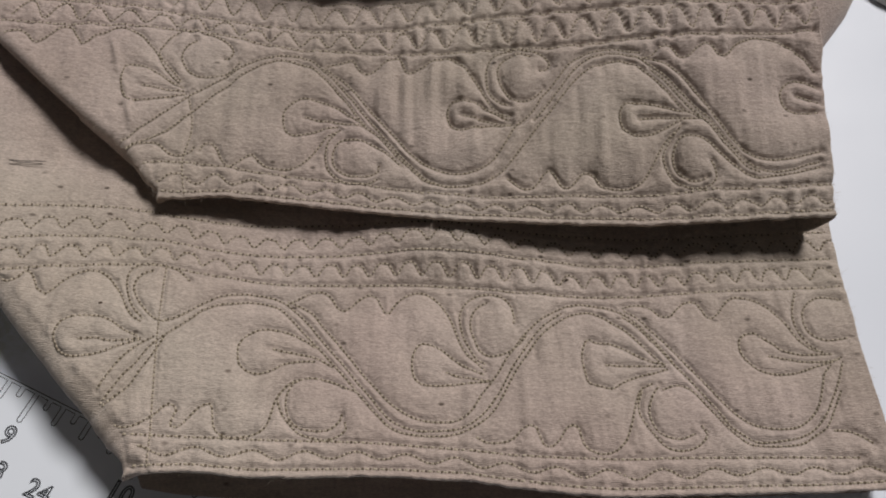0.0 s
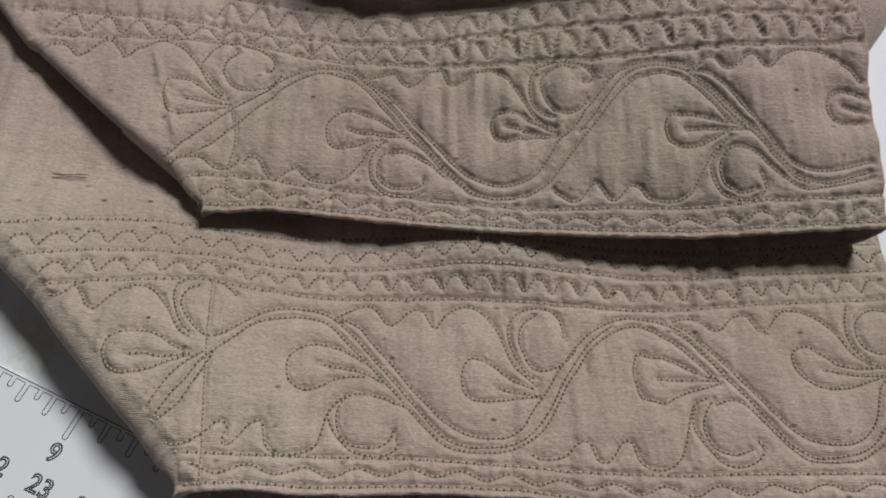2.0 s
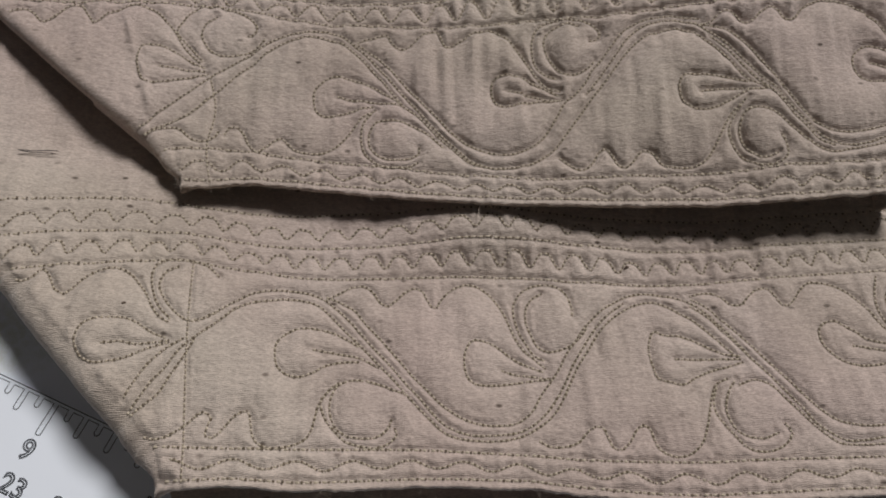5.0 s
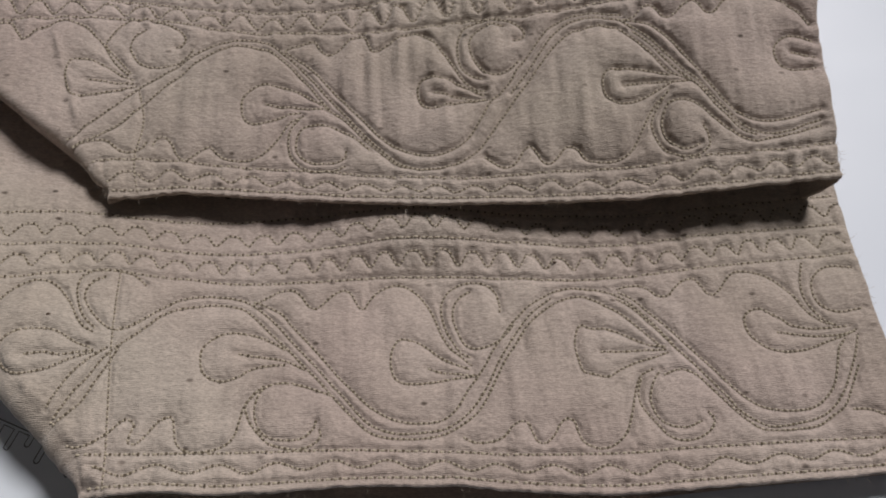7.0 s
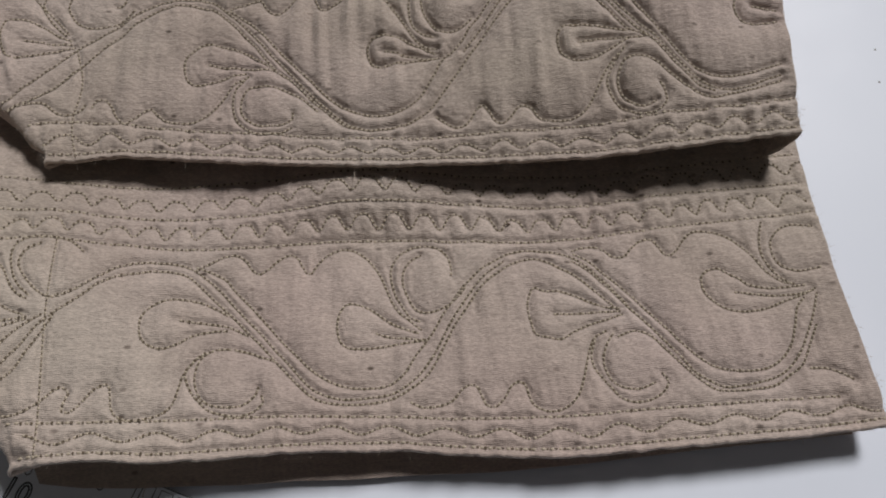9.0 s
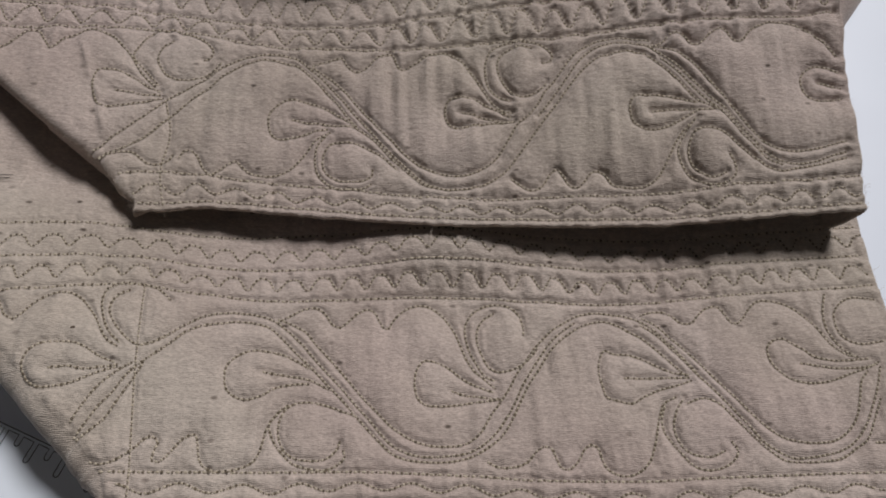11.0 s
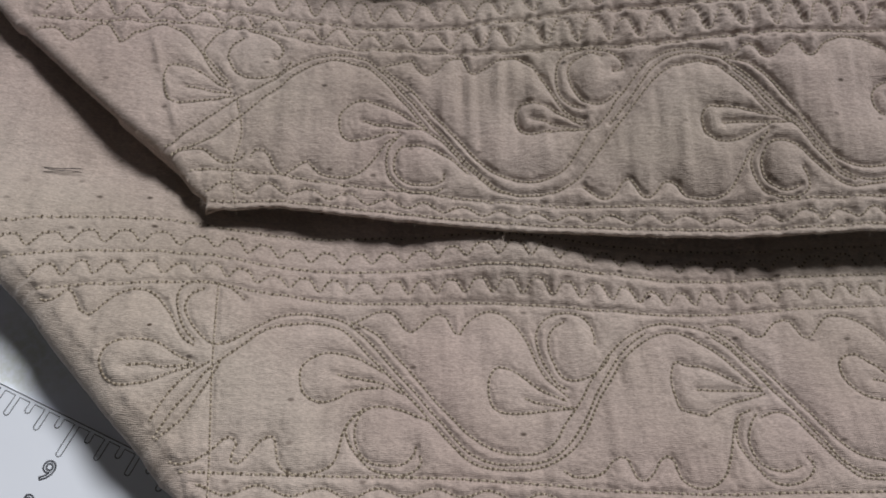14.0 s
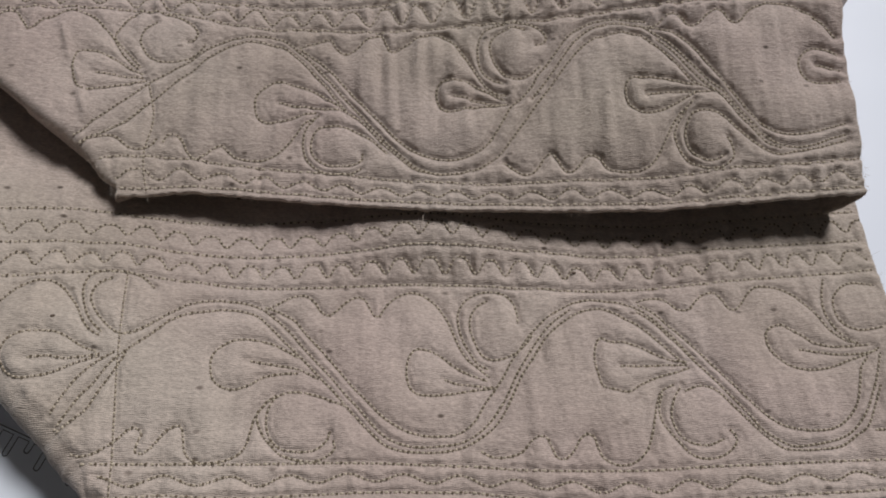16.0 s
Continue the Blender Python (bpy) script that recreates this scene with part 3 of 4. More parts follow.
    ("leaf_stitching", [(42.9, 45.9), (45.4, 46.5), (47.8, 46.5), (49.5, 45.4), (51, 44.1), (52.9, 44.1), (54.6, 45.7), (56.5, 47.1), (58.5, 47.3), (59.6, 45.8), (60.4, 43.9), (61.7, 43.5)]),
    ("leaf_stitching", [(61.7, 43.5), (63.3, 44.9), (65, 46.9), (66.9, 48.2), (69.3, 48.2), (72, 47.3), (74.6, 45.3), (76.4, 43), (77.8, 40.4), (78.9, 38.6), (80.8, 36.8), (82.9, 36.1)]),
    ("petal_stitching", [(85.3, 35.8), (80.9, 35.5), (77.5, 35.6), (74.8, 36.4), (73, 37.9), (71.2, 39.1), (69.7, 40.1), (67.9, 39.9), (66.5, 38.8), (66.1, 36.9), (66.6, 34.8), (68.1, 32.8), (70.1, 31.6), (72.9, 31.2), (76.5, 31.6), (80.3, 32.8), (84, 33.9), (86.5, 35)]),
    ("vein_stitching", [(71.4, 35.2), (74.8, 34.6), (78.1, 34), (82.7, 34), (86.1, 34.6)]),
    ("curl_stitching", [(82.4, 36.2), (80.5, 37.9), (79.3, 40.2), (78.7, 42.7), (79.2, 46), (80.4, 49.3)]),
    ("curl_stitching", [(89.3, 39.3), (87, 38.9), (84.6, 38.7), (82.6, 39.3), (81.3, 40.7), (80.8, 42.7), (81.3, 45.2), (82.9, 47.2), (85.2, 48.4), (87.5, 48.4), (89.9, 47.9)]),
    ("leaf_stitching", [(80.8, 20.1), (83.6, 20), (85.8, 19.2), (88.1, 17.8)]),
]
LOWER_RISE = [1.4, -4.91, -15.59, 10.52, 3.27, -1.96, -2.25, -2.89, -2.44]
UPPER_RISE = [5.32, -1.43, 7.61, 10.12, 11.06, -0.6, -1.18, 2.37, -1.12]


def shifted(row, dy):
    return [(x, y + dy) for x, y in row]


LOWER_HEM = [(-52.2, 11.3), (-44, 11.6), (-40, 11.7), (-29.5, 11.0), (-16.6, 11.2), (-5.7, 11.3), (5.3, 10.9), (9, 10.8), (16.4, 9.8), (29.5, 8.5), (38.8, 8), (48.3, 8.2), (62.5, 8.6), (76.9, 8.9), (91.8, 9.7)]
UPPER_HEM = [(-55, 66.9), (-41, 67.8), (-28, 66.9), (-17.5, 66), (0.7, 64.6), (7, 64.1), (19, 63.7), (31, 63.1), (43, 62.8), (55, 62.8), (66, 63.2), (78, 64), (88.1, 64.3)]
LOWER_LEFT = [(-51.4, 11.3), (-52.3, 15.4), (-58.8, 23.5), (-68, 32.9), (-81.2, 47), (-88.8, 54.2), (-99.4, 64), (-111.2, 75.4), (-175, 139)]
LOWER_RIGHT = [(91.7, 9.7), (91.3, 18.2), (90.9, 28.5), (91, 41), (91.8, 55), (92.4, 67), (93, 140)]
UPPER_LEFT = [(-54.8, 66.9), (-56.6, 69.2), (-62.4, 76.6), (-71.4, 83.8), (-82.1, 93.2), (-93, 103.2), (-100.4, 110.5), (-142, 165)]
UPPER_RIGHT = [(88.1, 64.3), (88.4, 73), (89.1, 81.8), (90.2, 92), (90.6, 100), (91.5, 112), (93, 165)]

LOWER_LINES = [("hem_row_stitching", spline(LOWER_BASE_ROW)), ("hem_row_stitching", spline(shifted(LOWER_HEM, 1.1))),
               ("top_row_stitching", spline(LOWER_TOP_ROW)), ("top_row_stitching", spline(LOWER_SECOND_ROW)),
               ("top_row_stitching", spline(LOWER_THIRD_ROW + [(-40, 63.5), (0, 64.5), (45, 62), (91, 64.5)])),
               ("scallop_stitching", scallop(LOWER_BASE_ROW, shifted(LOWER_HEM, 1.1), -50, 89, 9.9, 0.36, 0.66, False, 1, 1.0)),
               ("scallop_stitching", scallop(LOWER_TOP_ROW, LOWER_SECOND_ROW, -84, 89, 5.75, 0.32, 0.68, False, 2)),
               ("scallop_stitching", scallop(LOWER_SECOND_ROW, shifted(LOWER_SECOND_ROW, 7.0), -92, 89, 6.3, 0.3, 0.64, False, 3)),
               ("seam_stitching", spline([(-47.5, 11), (-48, 18), (-49.3, 30), (-50.2, 40), (-51.4, 52)]))] + [(name, spline(c)) for name, c in LOWER_CURVES]
UPPER_LINES = [("hem_row_stitching", spline(UPPER_BASE_ROW)), ("hem_row_stitching", spline(shifted(UPPER_HEM, 1.1))),
               ("top_row_stitching", spline(UPPER_TOP_ROW)), ("top_row_stitching", spline([(-100, 113.5), (-80, 114.6)] + UPPER_SECOND_ROW)),
               ("top_row_stitching", spline(shifted([(-100, 113.5), (-80, 114.6)] + UPPER_SECOND_ROW, 8.5))),
               ("scallop_stitching", scallop(UPPER_BASE_ROW, shifted(UPPER_HEM, 1.1), -56, 88, 7.5, 0.38, 0.72, True, 4, 1.2)),
               ("scallop_stitching", scallop(UPPER_TOP_ROW, [(-100, 113.5), (-80, 114.6)] + UPPER_SECOND_ROW, -92, 89, 7.0, 0.22, 0.82, False, 5, 1.4)),
               ("scallop_stitching", scallop(shifted(UPPER_SECOND_ROW, 0.5), shifted(UPPER_SECOND_ROW, 8.5), -59, 89, 7.0, 0.22, 0.8, False, 6, 1.4)),
               ("seam_stitching", spline([(-52, 92), (-50.3, 84), (-51.2, 76), (-50, 68)]))] + [(name, spline(c)) for name, c in UPPER_CURVES]


def lower_height(x, y):
    z = rise(LOWER_RISE, np.clip(x, -95, 92), -6 * np.logaddexp(-np.maximum(y, 5) / 6, -74 / 6))
    z = z + 0.5 * np.exp(-((x + 99 + 0.1 * (y - 80)) / 3.5) ** 2) * smooth(72, 84, y)
    edge = np.interp(y, [8, 12, 24, 34, 51, 65, 140], [-51, -52.2, -61.7, -71.7, -88, -103, -175])
    z = z + 2.8 * np.exp(-((x + 58) / 18) ** 2 - ((y - 42) / 18) ** 2)
    z = z - 2.8 * smooth(6, -1, x - edge) * smooth(78, 50, y)
    mouth = smooth(49, 63, y)
    z = z + mouth * (5.0 * np.exp(-((x - 5) / np.where(x < 5, 20, 22)) ** 2) - 0.9 * np.exp(-((x + 30) / 16) ** 2) - 0.9 * np.exp(-((x - 55) / 20) ** 2))
    z = z - 1.8 * smooth(0, -7, x - np.interp(y, [66, 78, 90, 100, 110], [-101, -105, -109.5, -113, -116])) * smooth(66, 74, y)
    z = z - 2.2 * np.exp(-((x + 78) / 20) ** 2) * smooth(66, 78, y)
    z = z - 1.3 * smooth(55, 90, x) * smooth(28, 10, y)
    folds = np.exp(-((x - 24) / 7) ** 2 - ((y - 26) / 7) ** 2) + 0.8 * np.exp(-((x + 8) / 8) ** 2 - ((y - 38) / 8) ** 2) + 0.8 * np.exp(-((x - 70) / 7) ** 2 - ((y - 26) / 6) ** 2)
    z = z + 0.55 * folds * N3(x / 2.4, y / 14)
    return np.maximum(z, 1.3) + 0.35 * N1(x / 9, y / 26) + 0.25 * N2(x / 5 + 9, y / 17)


def upper_height(x, y):
    z = rise(UPPER_RISE, np.clip(x, -95, 88), np.clip(y, 60, 112))
    z = z - smooth(58, 88, x) * (2.2 + 3.5 * smooth(68, 95, y))
    crest = np.interp(x, [-90, -45, -25, -13, 2, 22, 36, 55, 75], [134, 127, 119, 118, 120.5, 122.5, 123.5, 127, 134]) + 0.6 * N1(x / 5, 0 * x)
    z = z - 3.5 * smooth(crest - 2, crest + 5, y) + 26 * smooth(crest + 4, crest + 17, y) + 1.2 * N3(x / 4, y / 30) * smooth(crest + 4, crest + 17, y)
    z = z + 0.6 * np.exp(-((x + 62 + 0.34 * (y - 82)) / 0.9) ** 2) * smooth(80, 86, y) * smooth(108, 102, y)
    gathers = np.exp(-((x - 4) / 17) ** 2 - ((y - 89) / 13) ** 2) + 0.7 * np.exp(-((x - 42) / 6) ** 2 - ((y - 84) / 9) ** 2)
    z = z + 1.0 * gathers * N3(x / 1.9, y / 17)
    return z + 0.35 * N1(x / 9 + 40, y / 26) + 0.3 * N2(x / 4.5, y / 20 + 5)


def pucker(x, y, bands, depth=0.46):
    """Ripples across the close rows near the hem and the top."""
    w = sum(np.exp(-((y - line_y(row, x)) / span) ** 2) for row, span in bands)
    return depth * w * N3(x / 1.45, y / 5.0) + 0.10 * N3(x / 2.2 + 31, y / 3.0) + 0.46 * N2(x / 2.6 + 17, y / 13) * (0.5 + 0.5 * N1(x / 22, y / 22 + 3)) + 0.14 * N1(x / 1.4, y / 9)


def build_leg(leg, hem, left, right, far, height, lines, bands, puff, side, rest, closed=0.0, depth=0.46):
    from mathutils import kdtree
    pts = np.vstack([c for _, c in lines])
    tree = kdtree.KDTree(len(pts))
    for i, (a, b) in enumerate(pts):
        tree.insert((a, b, 0), i)
    tree.balance()
    lq, rq = spline(left, 0.4), spline(right, 0.4)
    y0 = float(np.mean([p[1] for p in hem]))
    cell = 0.26
    rows = int((far - y0) / cell)
    cols = int((rq[:, 0].mean() - lq[:, 0].mean()) / cell)
    w = np.linspace(0, 1, rows)
    yn = y0 + (far - y0) * w
    xl, xr = np.interp(yn, lq[:, 1], lq[:, 0]), np.interp(yn, rq[:, 1], rq[:, 0])
    s = np.linspace(0, 1, cols)
    x = xl[:, None] + (xr - xl)[:, None] * s[None]
    yb = line_y(hem, x)
    y = yb + w[:, None] * (far - yb)
    d = np.array([tree.find((a, b, 0))[2] for a, b in zip(x.ravel(), y.ravel())]).reshape(x.shape)
    d = np.maximum(d - 0.12, 0)
    near = np.exp(-(d / 1.6) ** 2)
    z = height(x, y) + pucker(x, y, bands, depth) + puff(x, y) * (0.55 * (1 - np.exp(-(d / 0.62) ** 2)) + 0.75 * (1 - np.exp(-(d / 2.6) ** 2)))
    z = z + (1 - np.exp(-(d / 0.5) ** 2)) * (0.19 * near * N1(x / 0.85, y / 0.95) + 0.05 * N2(x / 0.7, y / 0.6))
    # the folded side rounds over and tucks under, leaving a dark gap
    fall = np.maximum(z[:, :1] - rest(x[:, :1], y[:, :1]), 0.6)
    r = np.minimum(side * np.clip(w[:, None] * 18, 0.35, 1), fall / 2.1)
    a = np.radians(np.linspace(0, 150, 13)[1:])[None]
    out = np.hstack([r * np.sin(a), 0 * r - 3.5, 0 * r - 8])
    lx, ly = x[:, :1] - 0.72 * out, y[:, :1] - 0.69 * out
    lz = np.hstack([z[:, :1] - r * (1 - np.cos(a)), z[:, :1] - 0.9 * fall, z[:, :1] - fall])
    drop = np.array([0.15, 0.5, 0.9, 1.0])[None]
    rx, ry = x[:, -1:] + np.array([0.1, -1.2, -5.0, -11.0])[None], y[:, -1:] + np.zeros((1, 4))
    rz = z[:, -1:] - np.maximum(z[:, -1:] - rest(rx, ry) + closed, 0.6) * drop
    X = np.hstack([lx[:, ::-1], x, rx])
    Y = np.hstack([ly[:, ::-1], y, ry])
    Z = np.hstack([lz[:, ::-1], z, rz])
    # the hem turns under
    n = X.shape[1]
    fray = 0.10 * N2(X[:1] / 0.9, X[:1] * 0) + 0.12 * N1(X[:1] / 2.6, X[:1] * 0)
    under = []
    for row, dy, dz in ((80, 0, -2.2), (40, 0, -2.0), (11, 0, -1.5), (0, 0.25, -1.25), (0, -0.25, -0.95), (0, -0.38, -0.55), (0, -0.2, -0.2)):
        under.append((X[row:row + 1], Y[row:row + 1] + dy + fray, Z[row:row + 1] + dz))
    X, Y, Z = [np.vstack([*[u[i] for u in under], q]) for i, q in enumerate((X, Y, Z))]
    verts = np.stack([X, Y, Z], 2).reshape(-1, 3) * MM
    m = X.shape[0]
    i = (np.arange(m - 1)[:, None] * n + np.arange(n - 1)[None]).ravel()
    faces = np.stack([i, i + 1, i + n + 1, i + n], 1)
    mesh_object("front_panel", verts.tolist(), faces.tolist(), LINEN, leg)
    # each line of stitches
    for name, c in lines:
        build_stitches(name, c, lambda a, b: height(a, b) + pucker(a, b, bands, depth), leg, hem, lq, rq)


def build_stitches(name, c, ground, leg, hem, lq, rq):
    s = np.concatenate([[0], np.cumsum(np.hypot(*np.diff(c, axis=0).T))])
    pitch = 1.45 if "row" in name else 0.95
    n = max(2, int(s[-1] / pitch))
    rs = np.random.RandomState(int(abs(c[0, 0] * 97 + c[0, 1] * 13)) % 9999)
    g = (np.arange(n) + 0.5) / n * s[-1] + rs.uniform(-0.06, 0.06, n)
    x, y = np.interp(g, s, c[:, 0]), np.interp(g, s, c[:, 1])
    tx, ty = np.interp(g + 0.1, s, c[:, 0]) - np.interp(g - 0.1, s, c[:, 0]), np.interp(g + 0.1, s, c[:, 1]) - np.interp(g - 0.1, s, c[:, 1])
    k = np.hypot(tx, ty) + 1e-6
    tx, ty = tx / k, ty / k
    ok = (x > np.interp(y, lq[:, 1], lq[:, 0]) + 0.3) & (x < np.interp(y, rq[:, 1], rq[:, 0]) - 0.3) & (y > line_y(hem, x) + 0.3)
    x, y, tx, ty = x[ok], y[ok], tx[ok], ty[ok]
    if not len(x):
        return
    z = ground(x, y) + 0.11
    half, wide, tall = pitch * 0.3 * rs.uniform(0.85, 1.2, len(x)), 0.2, 0.18
    shape = ((-1, 0, -0.7), (-0.5, -1, 0.1), (-0.5, 0, 0.9), (-0.5, 1, 0.1), (0.5, -1, 0.1), (0.5, 0, 0.9), (0.5, 1, 0.1), (1, 0, -0.7))
    tris = ((0, 1, 2), (0, 2, 3), (1, 4, 5), (1, 5, 2), (2, 5, 6), (2, 6, 3), (4, 7, 5), (5, 7, 6))
    v = np.stack([np.stack([x + tx * a * half - ty * b * wide, y + ty * a * half + tx * b * wide, z + h * tall], 1) for a, b, h in shape], 1).reshape(-1, 3) * MM
    f = (np.array(tris)[None] + 8 * np.arange(len(x))[:, None, None]).reshape(-1, 3)
    # dark raised discs between them, standing in for shade inside the needle holes
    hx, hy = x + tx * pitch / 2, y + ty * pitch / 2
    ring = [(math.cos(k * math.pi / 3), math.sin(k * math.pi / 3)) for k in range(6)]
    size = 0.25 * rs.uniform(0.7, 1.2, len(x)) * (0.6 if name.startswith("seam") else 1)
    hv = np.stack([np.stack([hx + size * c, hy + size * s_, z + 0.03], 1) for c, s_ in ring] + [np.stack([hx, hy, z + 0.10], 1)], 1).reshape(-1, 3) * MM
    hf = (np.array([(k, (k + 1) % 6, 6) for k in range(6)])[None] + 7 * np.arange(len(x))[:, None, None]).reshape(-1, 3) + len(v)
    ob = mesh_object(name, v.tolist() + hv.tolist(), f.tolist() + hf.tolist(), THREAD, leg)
    ob.data.materials.append(HOLE_SHADE)
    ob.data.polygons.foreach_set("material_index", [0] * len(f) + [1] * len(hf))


def flat_sheet(name, outline, z0, thick, mat, parent=None, label=""):
    """A closed slab from a plan outline in mm."""
    n = len(outline)
    v = [(x * MM, y * MM, z * MM) for z in (z0, z0 + thick) for x, y in outline]
    f = [tuple(range(n, 2 * n)), tuple(range(n - 1, -1, -1))] + [(i, (i + 1) % n, n + (i + 1) % n, n + i) for i in range(n)]
    return mesh_object(name, v, f, mat, parent, False, label)


# ---- the table ----
table = flat_sheet("table_top", [(-700, -450), (700, -450), (700, 750), (-700, 750)], -25, 25, TABLE)
tagged(table, "smooth white laminate table top with dust specks", "table", kind="structure")

# ---- trouser legs ----
lower_leg = tagged(new("trouser_leg"), "beige linen trouser leg with quilted scroll embroidery, lying flat on table", "trouser leg", "pair of trouser legs")
build_leg(lower_leg, LOWER_HEM, LOWER_LEFT, LOWER_RIGHT, 138, lower_height, LOWER_LINES, [(shifted(LOWER_TOP_ROW, 5), 7), (shifted(LOWER_HEM, 4), 4)],
          lambda x, y: (0.74 + 0.18 * N1(x / 15, y / 15)) * (1 - 0.6 * smooth(55, 60, y)), 4.0, lambda x, y: 1.0 + 0 * x, depth=0.3)
upper_leg = tagged(new("trouser_leg"), "beige linen trouser leg with embroidered hem, laid over the other leg", "trouser leg", "pair of trouser legs")
build_leg(upper_leg, UPPER_HEM, UPPER_LEFT, UPPER_RIGHT, 165, upper_height, UPPER_LINES, [(shifted(UPPER_TOP_ROW, 6), 9), (shifted(UPPER_HEM, 4), 4)],
          lambda x, y: (0.66 + 0.52 * smooth(-35, 20, x)) * (0.55 + 0.45 * smooth(67, 74, y)), 2.2, lambda x, y: lower_height(x, y) + 0.7, 3.8)

# ---- ruler ----

RA, RN = Vector((0.911, -0.4124, 0)), Vector((-0.4124, -0.911, 0))     # along the scale, and from the edge inwards
R0 = Vector((-75.4, 27.0, 0)) - RN * 0.7                              # on the edge, at the nine-inch mark
RULER_TOP = 1.0


def on_ruler(a, n):
    p = R0 + RA * a + RN * n
    return p.x, p.y


ruler = tagged(new("ruler"), "white plastic ruler printed with grey inch and centimetre scales, on table", "ruler")
flat_sheet("ruler_body", [on_ruler(-160, 0), on_ruler(90, 0), on_ruler(90, 42), on_ruler(-160, 42)], 0.0, RULER_TOP, RULER, ruler)


def ribbon(name, lines, width, mat, parent, z):
    """Printed lines as thin raised strips; lines are in the ruler's own along and inward mm."""
    v, f = [], []
    for pts in lines:
        p = [Vector((*on_ruler(*q), z)) for q in pts]
        start = len(v)
        for i, q in enumerate(p):
            d = (p[min(i + 1, len(p) - 1)] - p[max(i - 1, 0)])
            d = d.normalized() if d.length else RA
            side = Vector((-d.y, d.x, 0)) * width / 2
            v += [(q + side) * MM, (q - side) * MM]
        f += [(start + 2 * i, start + 2 * i + 1, start + 2 * i + 3, start + 2 * i + 2) for i in range(len(p) - 1)]
    return mesh_object(name, [tuple(q) for q in v], f, mat, parent, False)


def finger(a, base, length, half, sign):
    """A hollow rounded graduation mark."""
    tip = [(a + half * math.cos(t), base + sign * (length - half + half * math.sin(t))) for t in [math.pi * (1 - k / 8) for k in range(9)]]
    return [(a - half, base), *tip, (a + half, base)]


INCH = 25.4
inch_line = []
for k in range(-40, 26):
    length = 5.9 if k % 8 == 0 else 3.7 if k % 2 == 0 else 1.9
    inch_line += finger(k * INCH / 8, 0.75, length, 0.5, 1)
ribbon("inch_scale", [inch_line, [(-160, 0.16), (90, 0.16)]], 0.2, PRINT, ruler, RULER_TOP + 0.02)
CM_BASE, CM_22 = 21.4, -7.3
cm_line = []
for k in range(-20, 13):
    cm_line += finger(CM_22 + k * 5, CM_BASE, 4.8 if k % 2 == 0 else 2.4, 0.55, -1)
ribbon("centimetre_scale", [cm_line, [(-160, CM_BASE + 0.8), (90, CM_BASE + 0.8)]], 0.2, PRINT, ruler, RULER_TOP + 0.02)


def number(text, a, n, size):
    cu = bpy.data.curves.new("digit", "FONT")
    cu.body, cu.size, cu.align_x, cu.align_y = text, size * MM, "CENTER", "CENTER"
    cu.fill_mode, cu.bevel_depth, cu.bevel_resolution, cu.space_character = "NONE", 0.17 * MM, 0, 1.05
    tmp = bpy.data.objects.new("digit", cu)
    scene.collection.objects.link(tmp)
    bpy.context.view_layer.update()
    me = bpy.data.meshes.new_from_object(tmp.evaluated_get(bpy.context.evaluated_depsgraph_get()))
    bpy.data.objects.remove(tmp)
    me.materials.clear()
    me.materials.append(PRINT)
    ob = new("printed_number", me)
    x, y = on_ruler(a, n)
    ob.matrix_world = Matrix.LocRotScale(Vector((x, y, RULER_TOP)) * MM, Euler((0, 0, math.atan2(RA.y, RA.x))), Vector((1, 1, 0.3)))
    ob.parent = ruler


for k in range(-4, 4):
    number(str(9 + k), k * INCH - 0.1, 9.6, 5.0)
for k in range(-4, 7):
    number(str(22 + k), CM_22 + k * 10 - 1.4, CM_BASE - 5.7, 4.8)

# ---- the gathered part of the trousers behind the upper leg ----
s, t = np.linspace(0, 1, 60), np.linspace(0, 1, 50)
ys = 98 + 70 * s
xe = np.interp(ys, [98, 107, 114, 126, 137.5, 170], [86, 94.5, 100, 109.6, 116.4, 134])
X = 55 + (xe - 55)[:, None] * t[None]
Y = ys[:, None] + 0 * t[None]
Z = 0.6 + (2 + 10 * smooth(98, 130, Y) + 14 * smooth(130, 165, Y)) * np.sqrt(np.maximum(1 - t[None] ** 4, 0)) + 0.5 * N2(X / 6, Y / 9)
i = (np.arange(59)[:, None] * 50 + np.arange(49)[None]).ravel()
mesh_object("gathered_panel", (np.stack([X, Y, Z], 2).reshape(-1, 3) * MM).tolist(), np.stack([i, i + 1, i + 51, i + 50], 1).tolist(), LINEN, upper_leg, True, "plain beige linen gathered behind the hem")

# ---- crumpled bag ----
a, r = np.linspace(0, 2 * math.pi, 73)[:-1], np.linspace(0, 1, 30)
A, Rr = np.meshgrid(a, r)
X = 142 + 33 * Rr * np.cos(A) * (1 + 0.06 * np.sin(3 * A))
Y = 152 + 28 * Rr * np.sin(A) * (1 + 0.08 * np.cos(2 * A))
Z = 0.4 + 8 * np.sqrt(np.maximum(1 - Rr ** 2.5, 0)) + 2.2 * np.abs(N1(X / 5, Y / 8)) * np.minimum(1, 3 * (1 - Rr)) + 1.2 * N2(X / 2.5, Y / 3.5) * np.minimum(1, 3 * (1 - Rr))
i = np.array([(j * 72 + k, j * 72 + (k + 1) % 72, (j + 1) * 72 + (k + 1) % 72, (j + 1) * 72 + k) for j in range(29) for k in range(72)])
bag = mesh_object("plastic_bag", (np.stack([X, Y, Z], 2).reshape(-1, 3) * MM).tolist(), i.tolist(), BAG)
tagged(bag, "crumpled glossy white polythene bag lying on table", "bag")


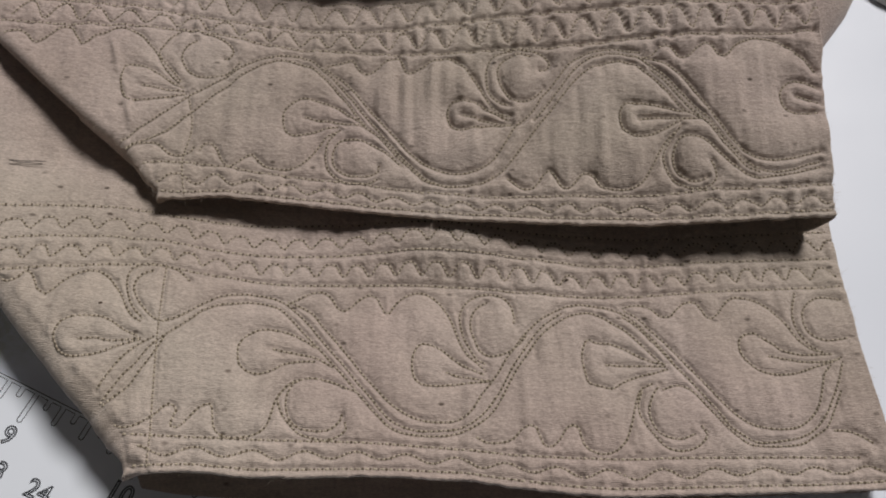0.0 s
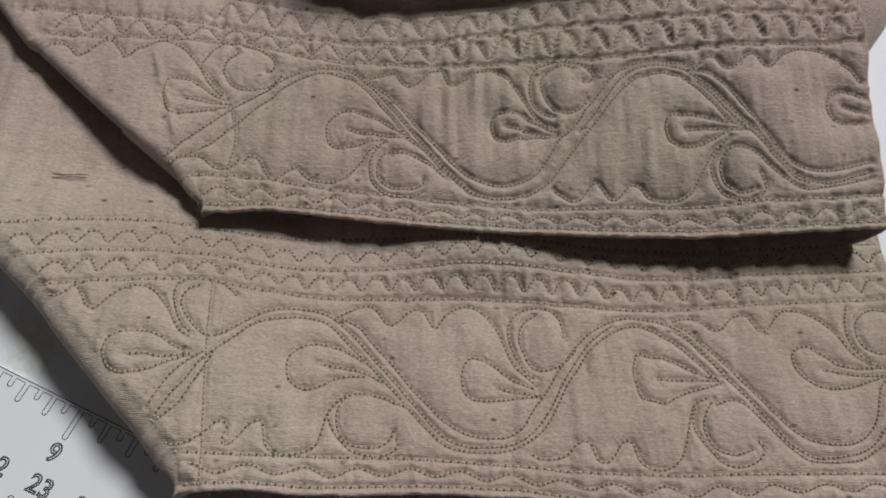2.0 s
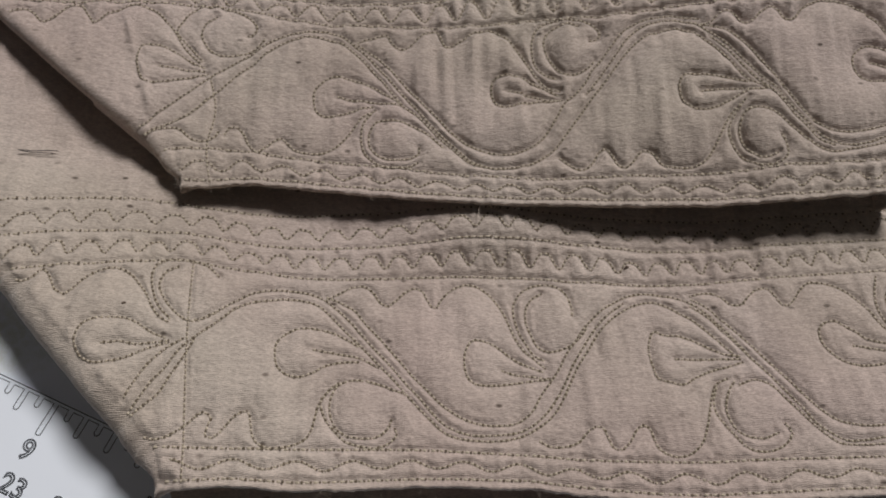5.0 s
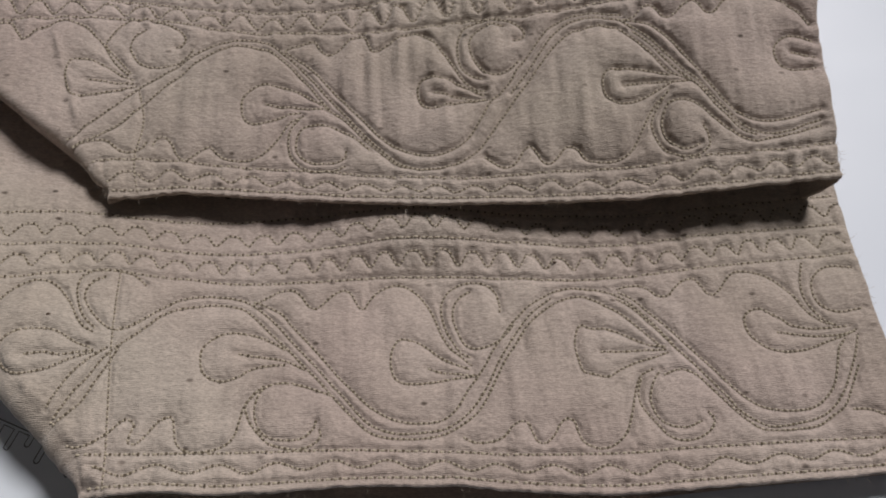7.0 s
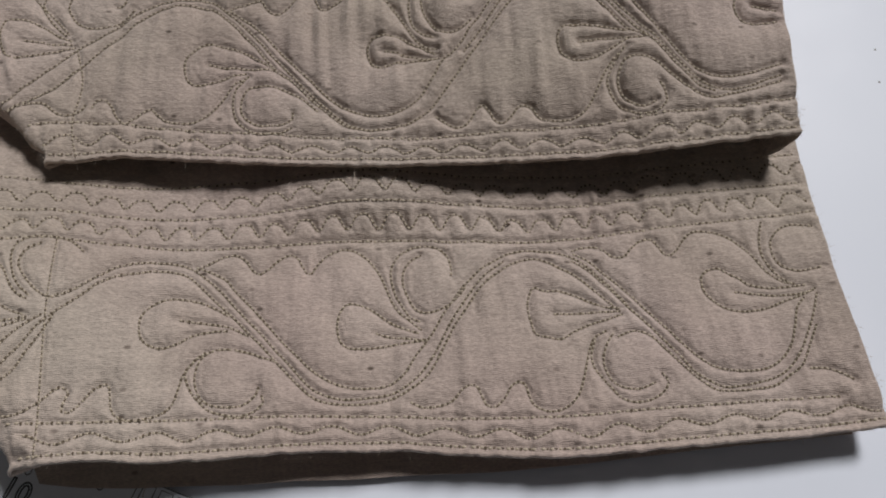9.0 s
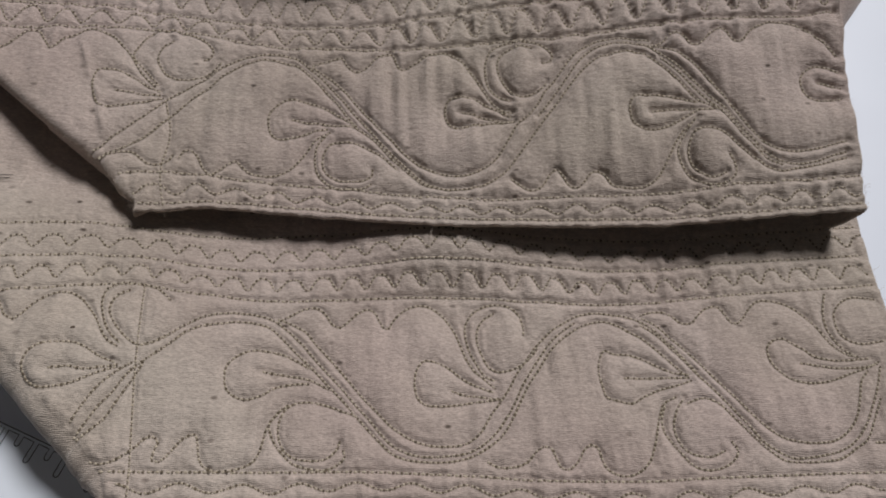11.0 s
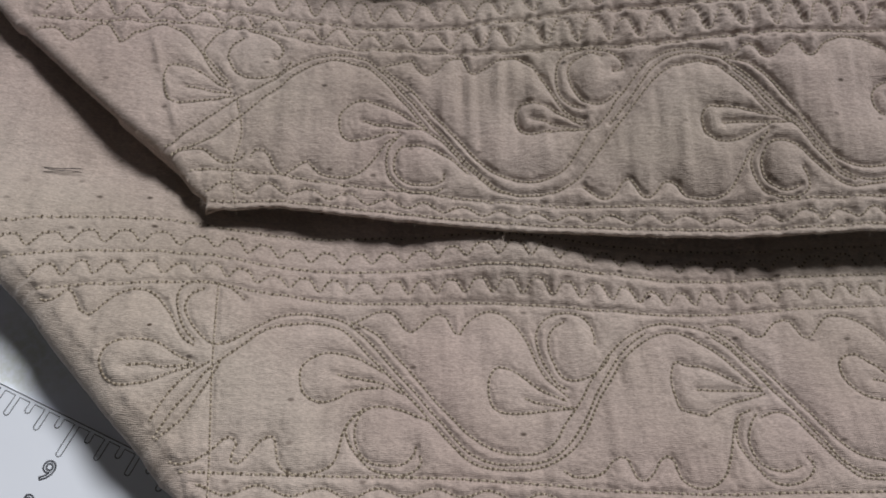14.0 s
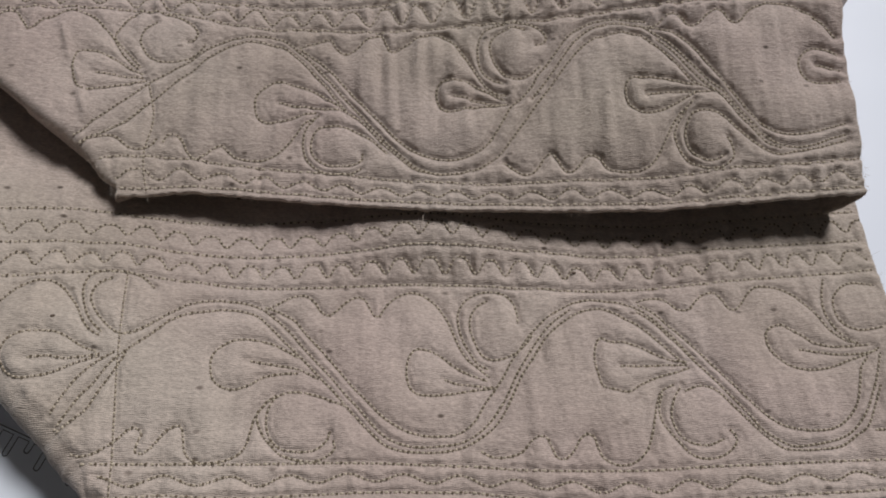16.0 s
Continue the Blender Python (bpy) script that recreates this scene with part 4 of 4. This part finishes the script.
# ---- fibres, neps and loose threads ----
def tube(points, radius, sides=4):
    """Verts and faces of a thin bent strand."""
    p = [Vector(q) for q in points]
    v, f = [], []
    for i, q in enumerate(p):
        d = (p[min(i + 1, len(p) - 1)] - p[max(i - 1, 0)]).normalized()
        u = d.orthogonal().normalized()
        w = d.cross(u)
        k = radius * (0.45 if i in (0, len(p) - 1) else 1)
        v += [q + (u * math.cos(2 * math.pi * j / sides) + w * math.sin(2 * math.pi * j / sides)) * k for j in range(sides)]
    for i in range(len(p) - 1):
        f += [(i * sides + j, i * sides + (j + 1) % sides, (i + 1) * sides + (j + 1) % sides, (i + 1) * sides + j) for j in range(sides)]
    return v, f


def fringe(leg, edge, height, count, out, seed, longest):
    rs = random.Random(seed)
    c = spline(edge, 0.3)
    v, f = [], []
    for _ in range(count):
        x, y = c[rs.randrange(len(c))]
        z = float(height(np.array(x), np.array(y))) - rs.uniform(0.0, 1.0)
        d = Vector((out[0] + rs.uniform(-0.9, 0.9), out[1] + rs.uniform(-0.9, 0.9), rs.uniform(-0.3, 0.6))).normalized()
        bend = Vector((rs.uniform(-1, 1), rs.uniform(-1, 1), rs.uniform(-0.4, 0.6))) * 0.5
        n = longest * rs.random() ** 2 + 0.3
        pts = [(Vector((x, y, z)) + d * n * k / 4 + bend * n * (k / 4) ** 2) * MM for k in range(5)]
        vv, ff = tube(pts, 0.022 * MM, 3)
        f += [tuple(i + len(v) for i in q) for q in ff]
        v += [tuple(q) for q in vv]
    ob = mesh_object("frayed_fibres", v, f, FIBRE, leg, True, "pale frayed linen fibres")
    ob["kind"] = "stuff"


fringe(lower_leg, LOWER_HEM, lower_height, 200, (0, -1), 1, 1.4)
fringe(lower_leg, LOWER_RIGHT[:5], lower_height, 200, (1, 0), 2, 1.5)
fringe(lower_leg, LOWER_LEFT[:6], lower_height, 200, (-0.7, -0.6), 3, 0.9)
fringe(upper_leg, UPPER_HEM, upper_height, 200, (0, -1), 4, 1.3)
fringe(upper_leg, UPPER_RIGHT[:4], upper_height, 160, (1, 0), 5, 1.0)
fringe(upper_leg, UPPER_LEFT[:5], upper_height, 260, (-0.7, -0.4), 6, 1.1)


def nep(leg, height, x, y, size):
    """A small dark knot in the yarn."""
    bm = bmesh.new()
    bmesh.ops.create_icosphere(bm, subdivisions=2, radius=1)
    for q in bm.verts:
        q.co = Vector((q.co.x * size * 1.25, q.co.y * size * 0.8, q.co.z * 0.12)) * (1 + 0.25 * noise.noise(q.co * 1.7 + Vector((x, y, 0)))) * MM
    bm.transform(Matrix.Translation(Vector((x, y, float(height(np.array(x), np.array(y))) + 0.42)) * MM))
    me = bpy.data.meshes.new("nep")
    bm.to_mesh(me)
    bm.free()
    me.materials.append(NEP)
    me.shade_smooth()
    new("nep", me).parent = leg


for x, y, size in ((71.1, 26.9, 0.42), (-61.0, 42.3, 0.4), (31.6, 52.2, 0.35)):
    nep(lower_leg, lower_height, x, y, size)
for x, y, size in ((60.6, 99.3, 0.5), (38.6, 80.2, 0.3), (36.2, 82.9, 0.3), (59, 74.8, 0.3)):
    nep(upper_leg, upper_height, x, y, size)


def strand(name, points, height, radius, mat, lift=0.5):
    pts = spline(points, 0.5)
    v, f = tube([Vector((x, y, float(height(np.array(x), np.array(y))) + lift)) * MM for x, y in pts], radius * MM)
    return mesh_object(name, [tuple(q) for q in v], f, mat)


tagged(strand("thread_scrap", [(-87.6, 75.0), (-85.3, 75.1), (-82.8, 75.7), (-81.0, 76.0)], lower_height, 0.10, DARK_THREAD, 1.25), "short black thread scrap lying on the linen", "thread")
tagged(strand("thread_scrap", [(-87.3, 74.8), (-85.3, 74.7), (-82.8, 75.1), (-81.3, 75.2)], lower_height, 0.085, DARK_THREAD, 1.25), "thin black thread end beside another scrap", "thread")
tagged(strand("loose_thread", [(2.6, 61.8), (2.3, 63), (2.7, 64.4)], lower_height, 0.07, FIBRE, 1.2), "pale loose thread end under the upper hem", "thread")
tagged(strand("loose_thread", [(-34.6, 10.5), (-34.0, 8.5), (-34.6, 6.5), (-34.1, 4.5)], lambda x, y: 1.0 + 0 * x, 0.06, FIBRE, 0.3), "pale loose thread hanging from the lower hem", "thread")

# ---- back panel of the lower leg, flat on the table ----
back = [(-52, 9.4), (-45, 8.3), (-36, 7.7), (-27, 7.5), (-18, 7.1), (-9, 7.2), (1, 6.8), (10, 6.9), (25, 6.5), (40, 6.9), (60, 8), (88, 9)]
flat_sheet("back_panel", back + [(88, 20), (-58, 22)], 0.9, 0.7, LINEN, lower_leg, "back layer of the leg with a frayed hem")
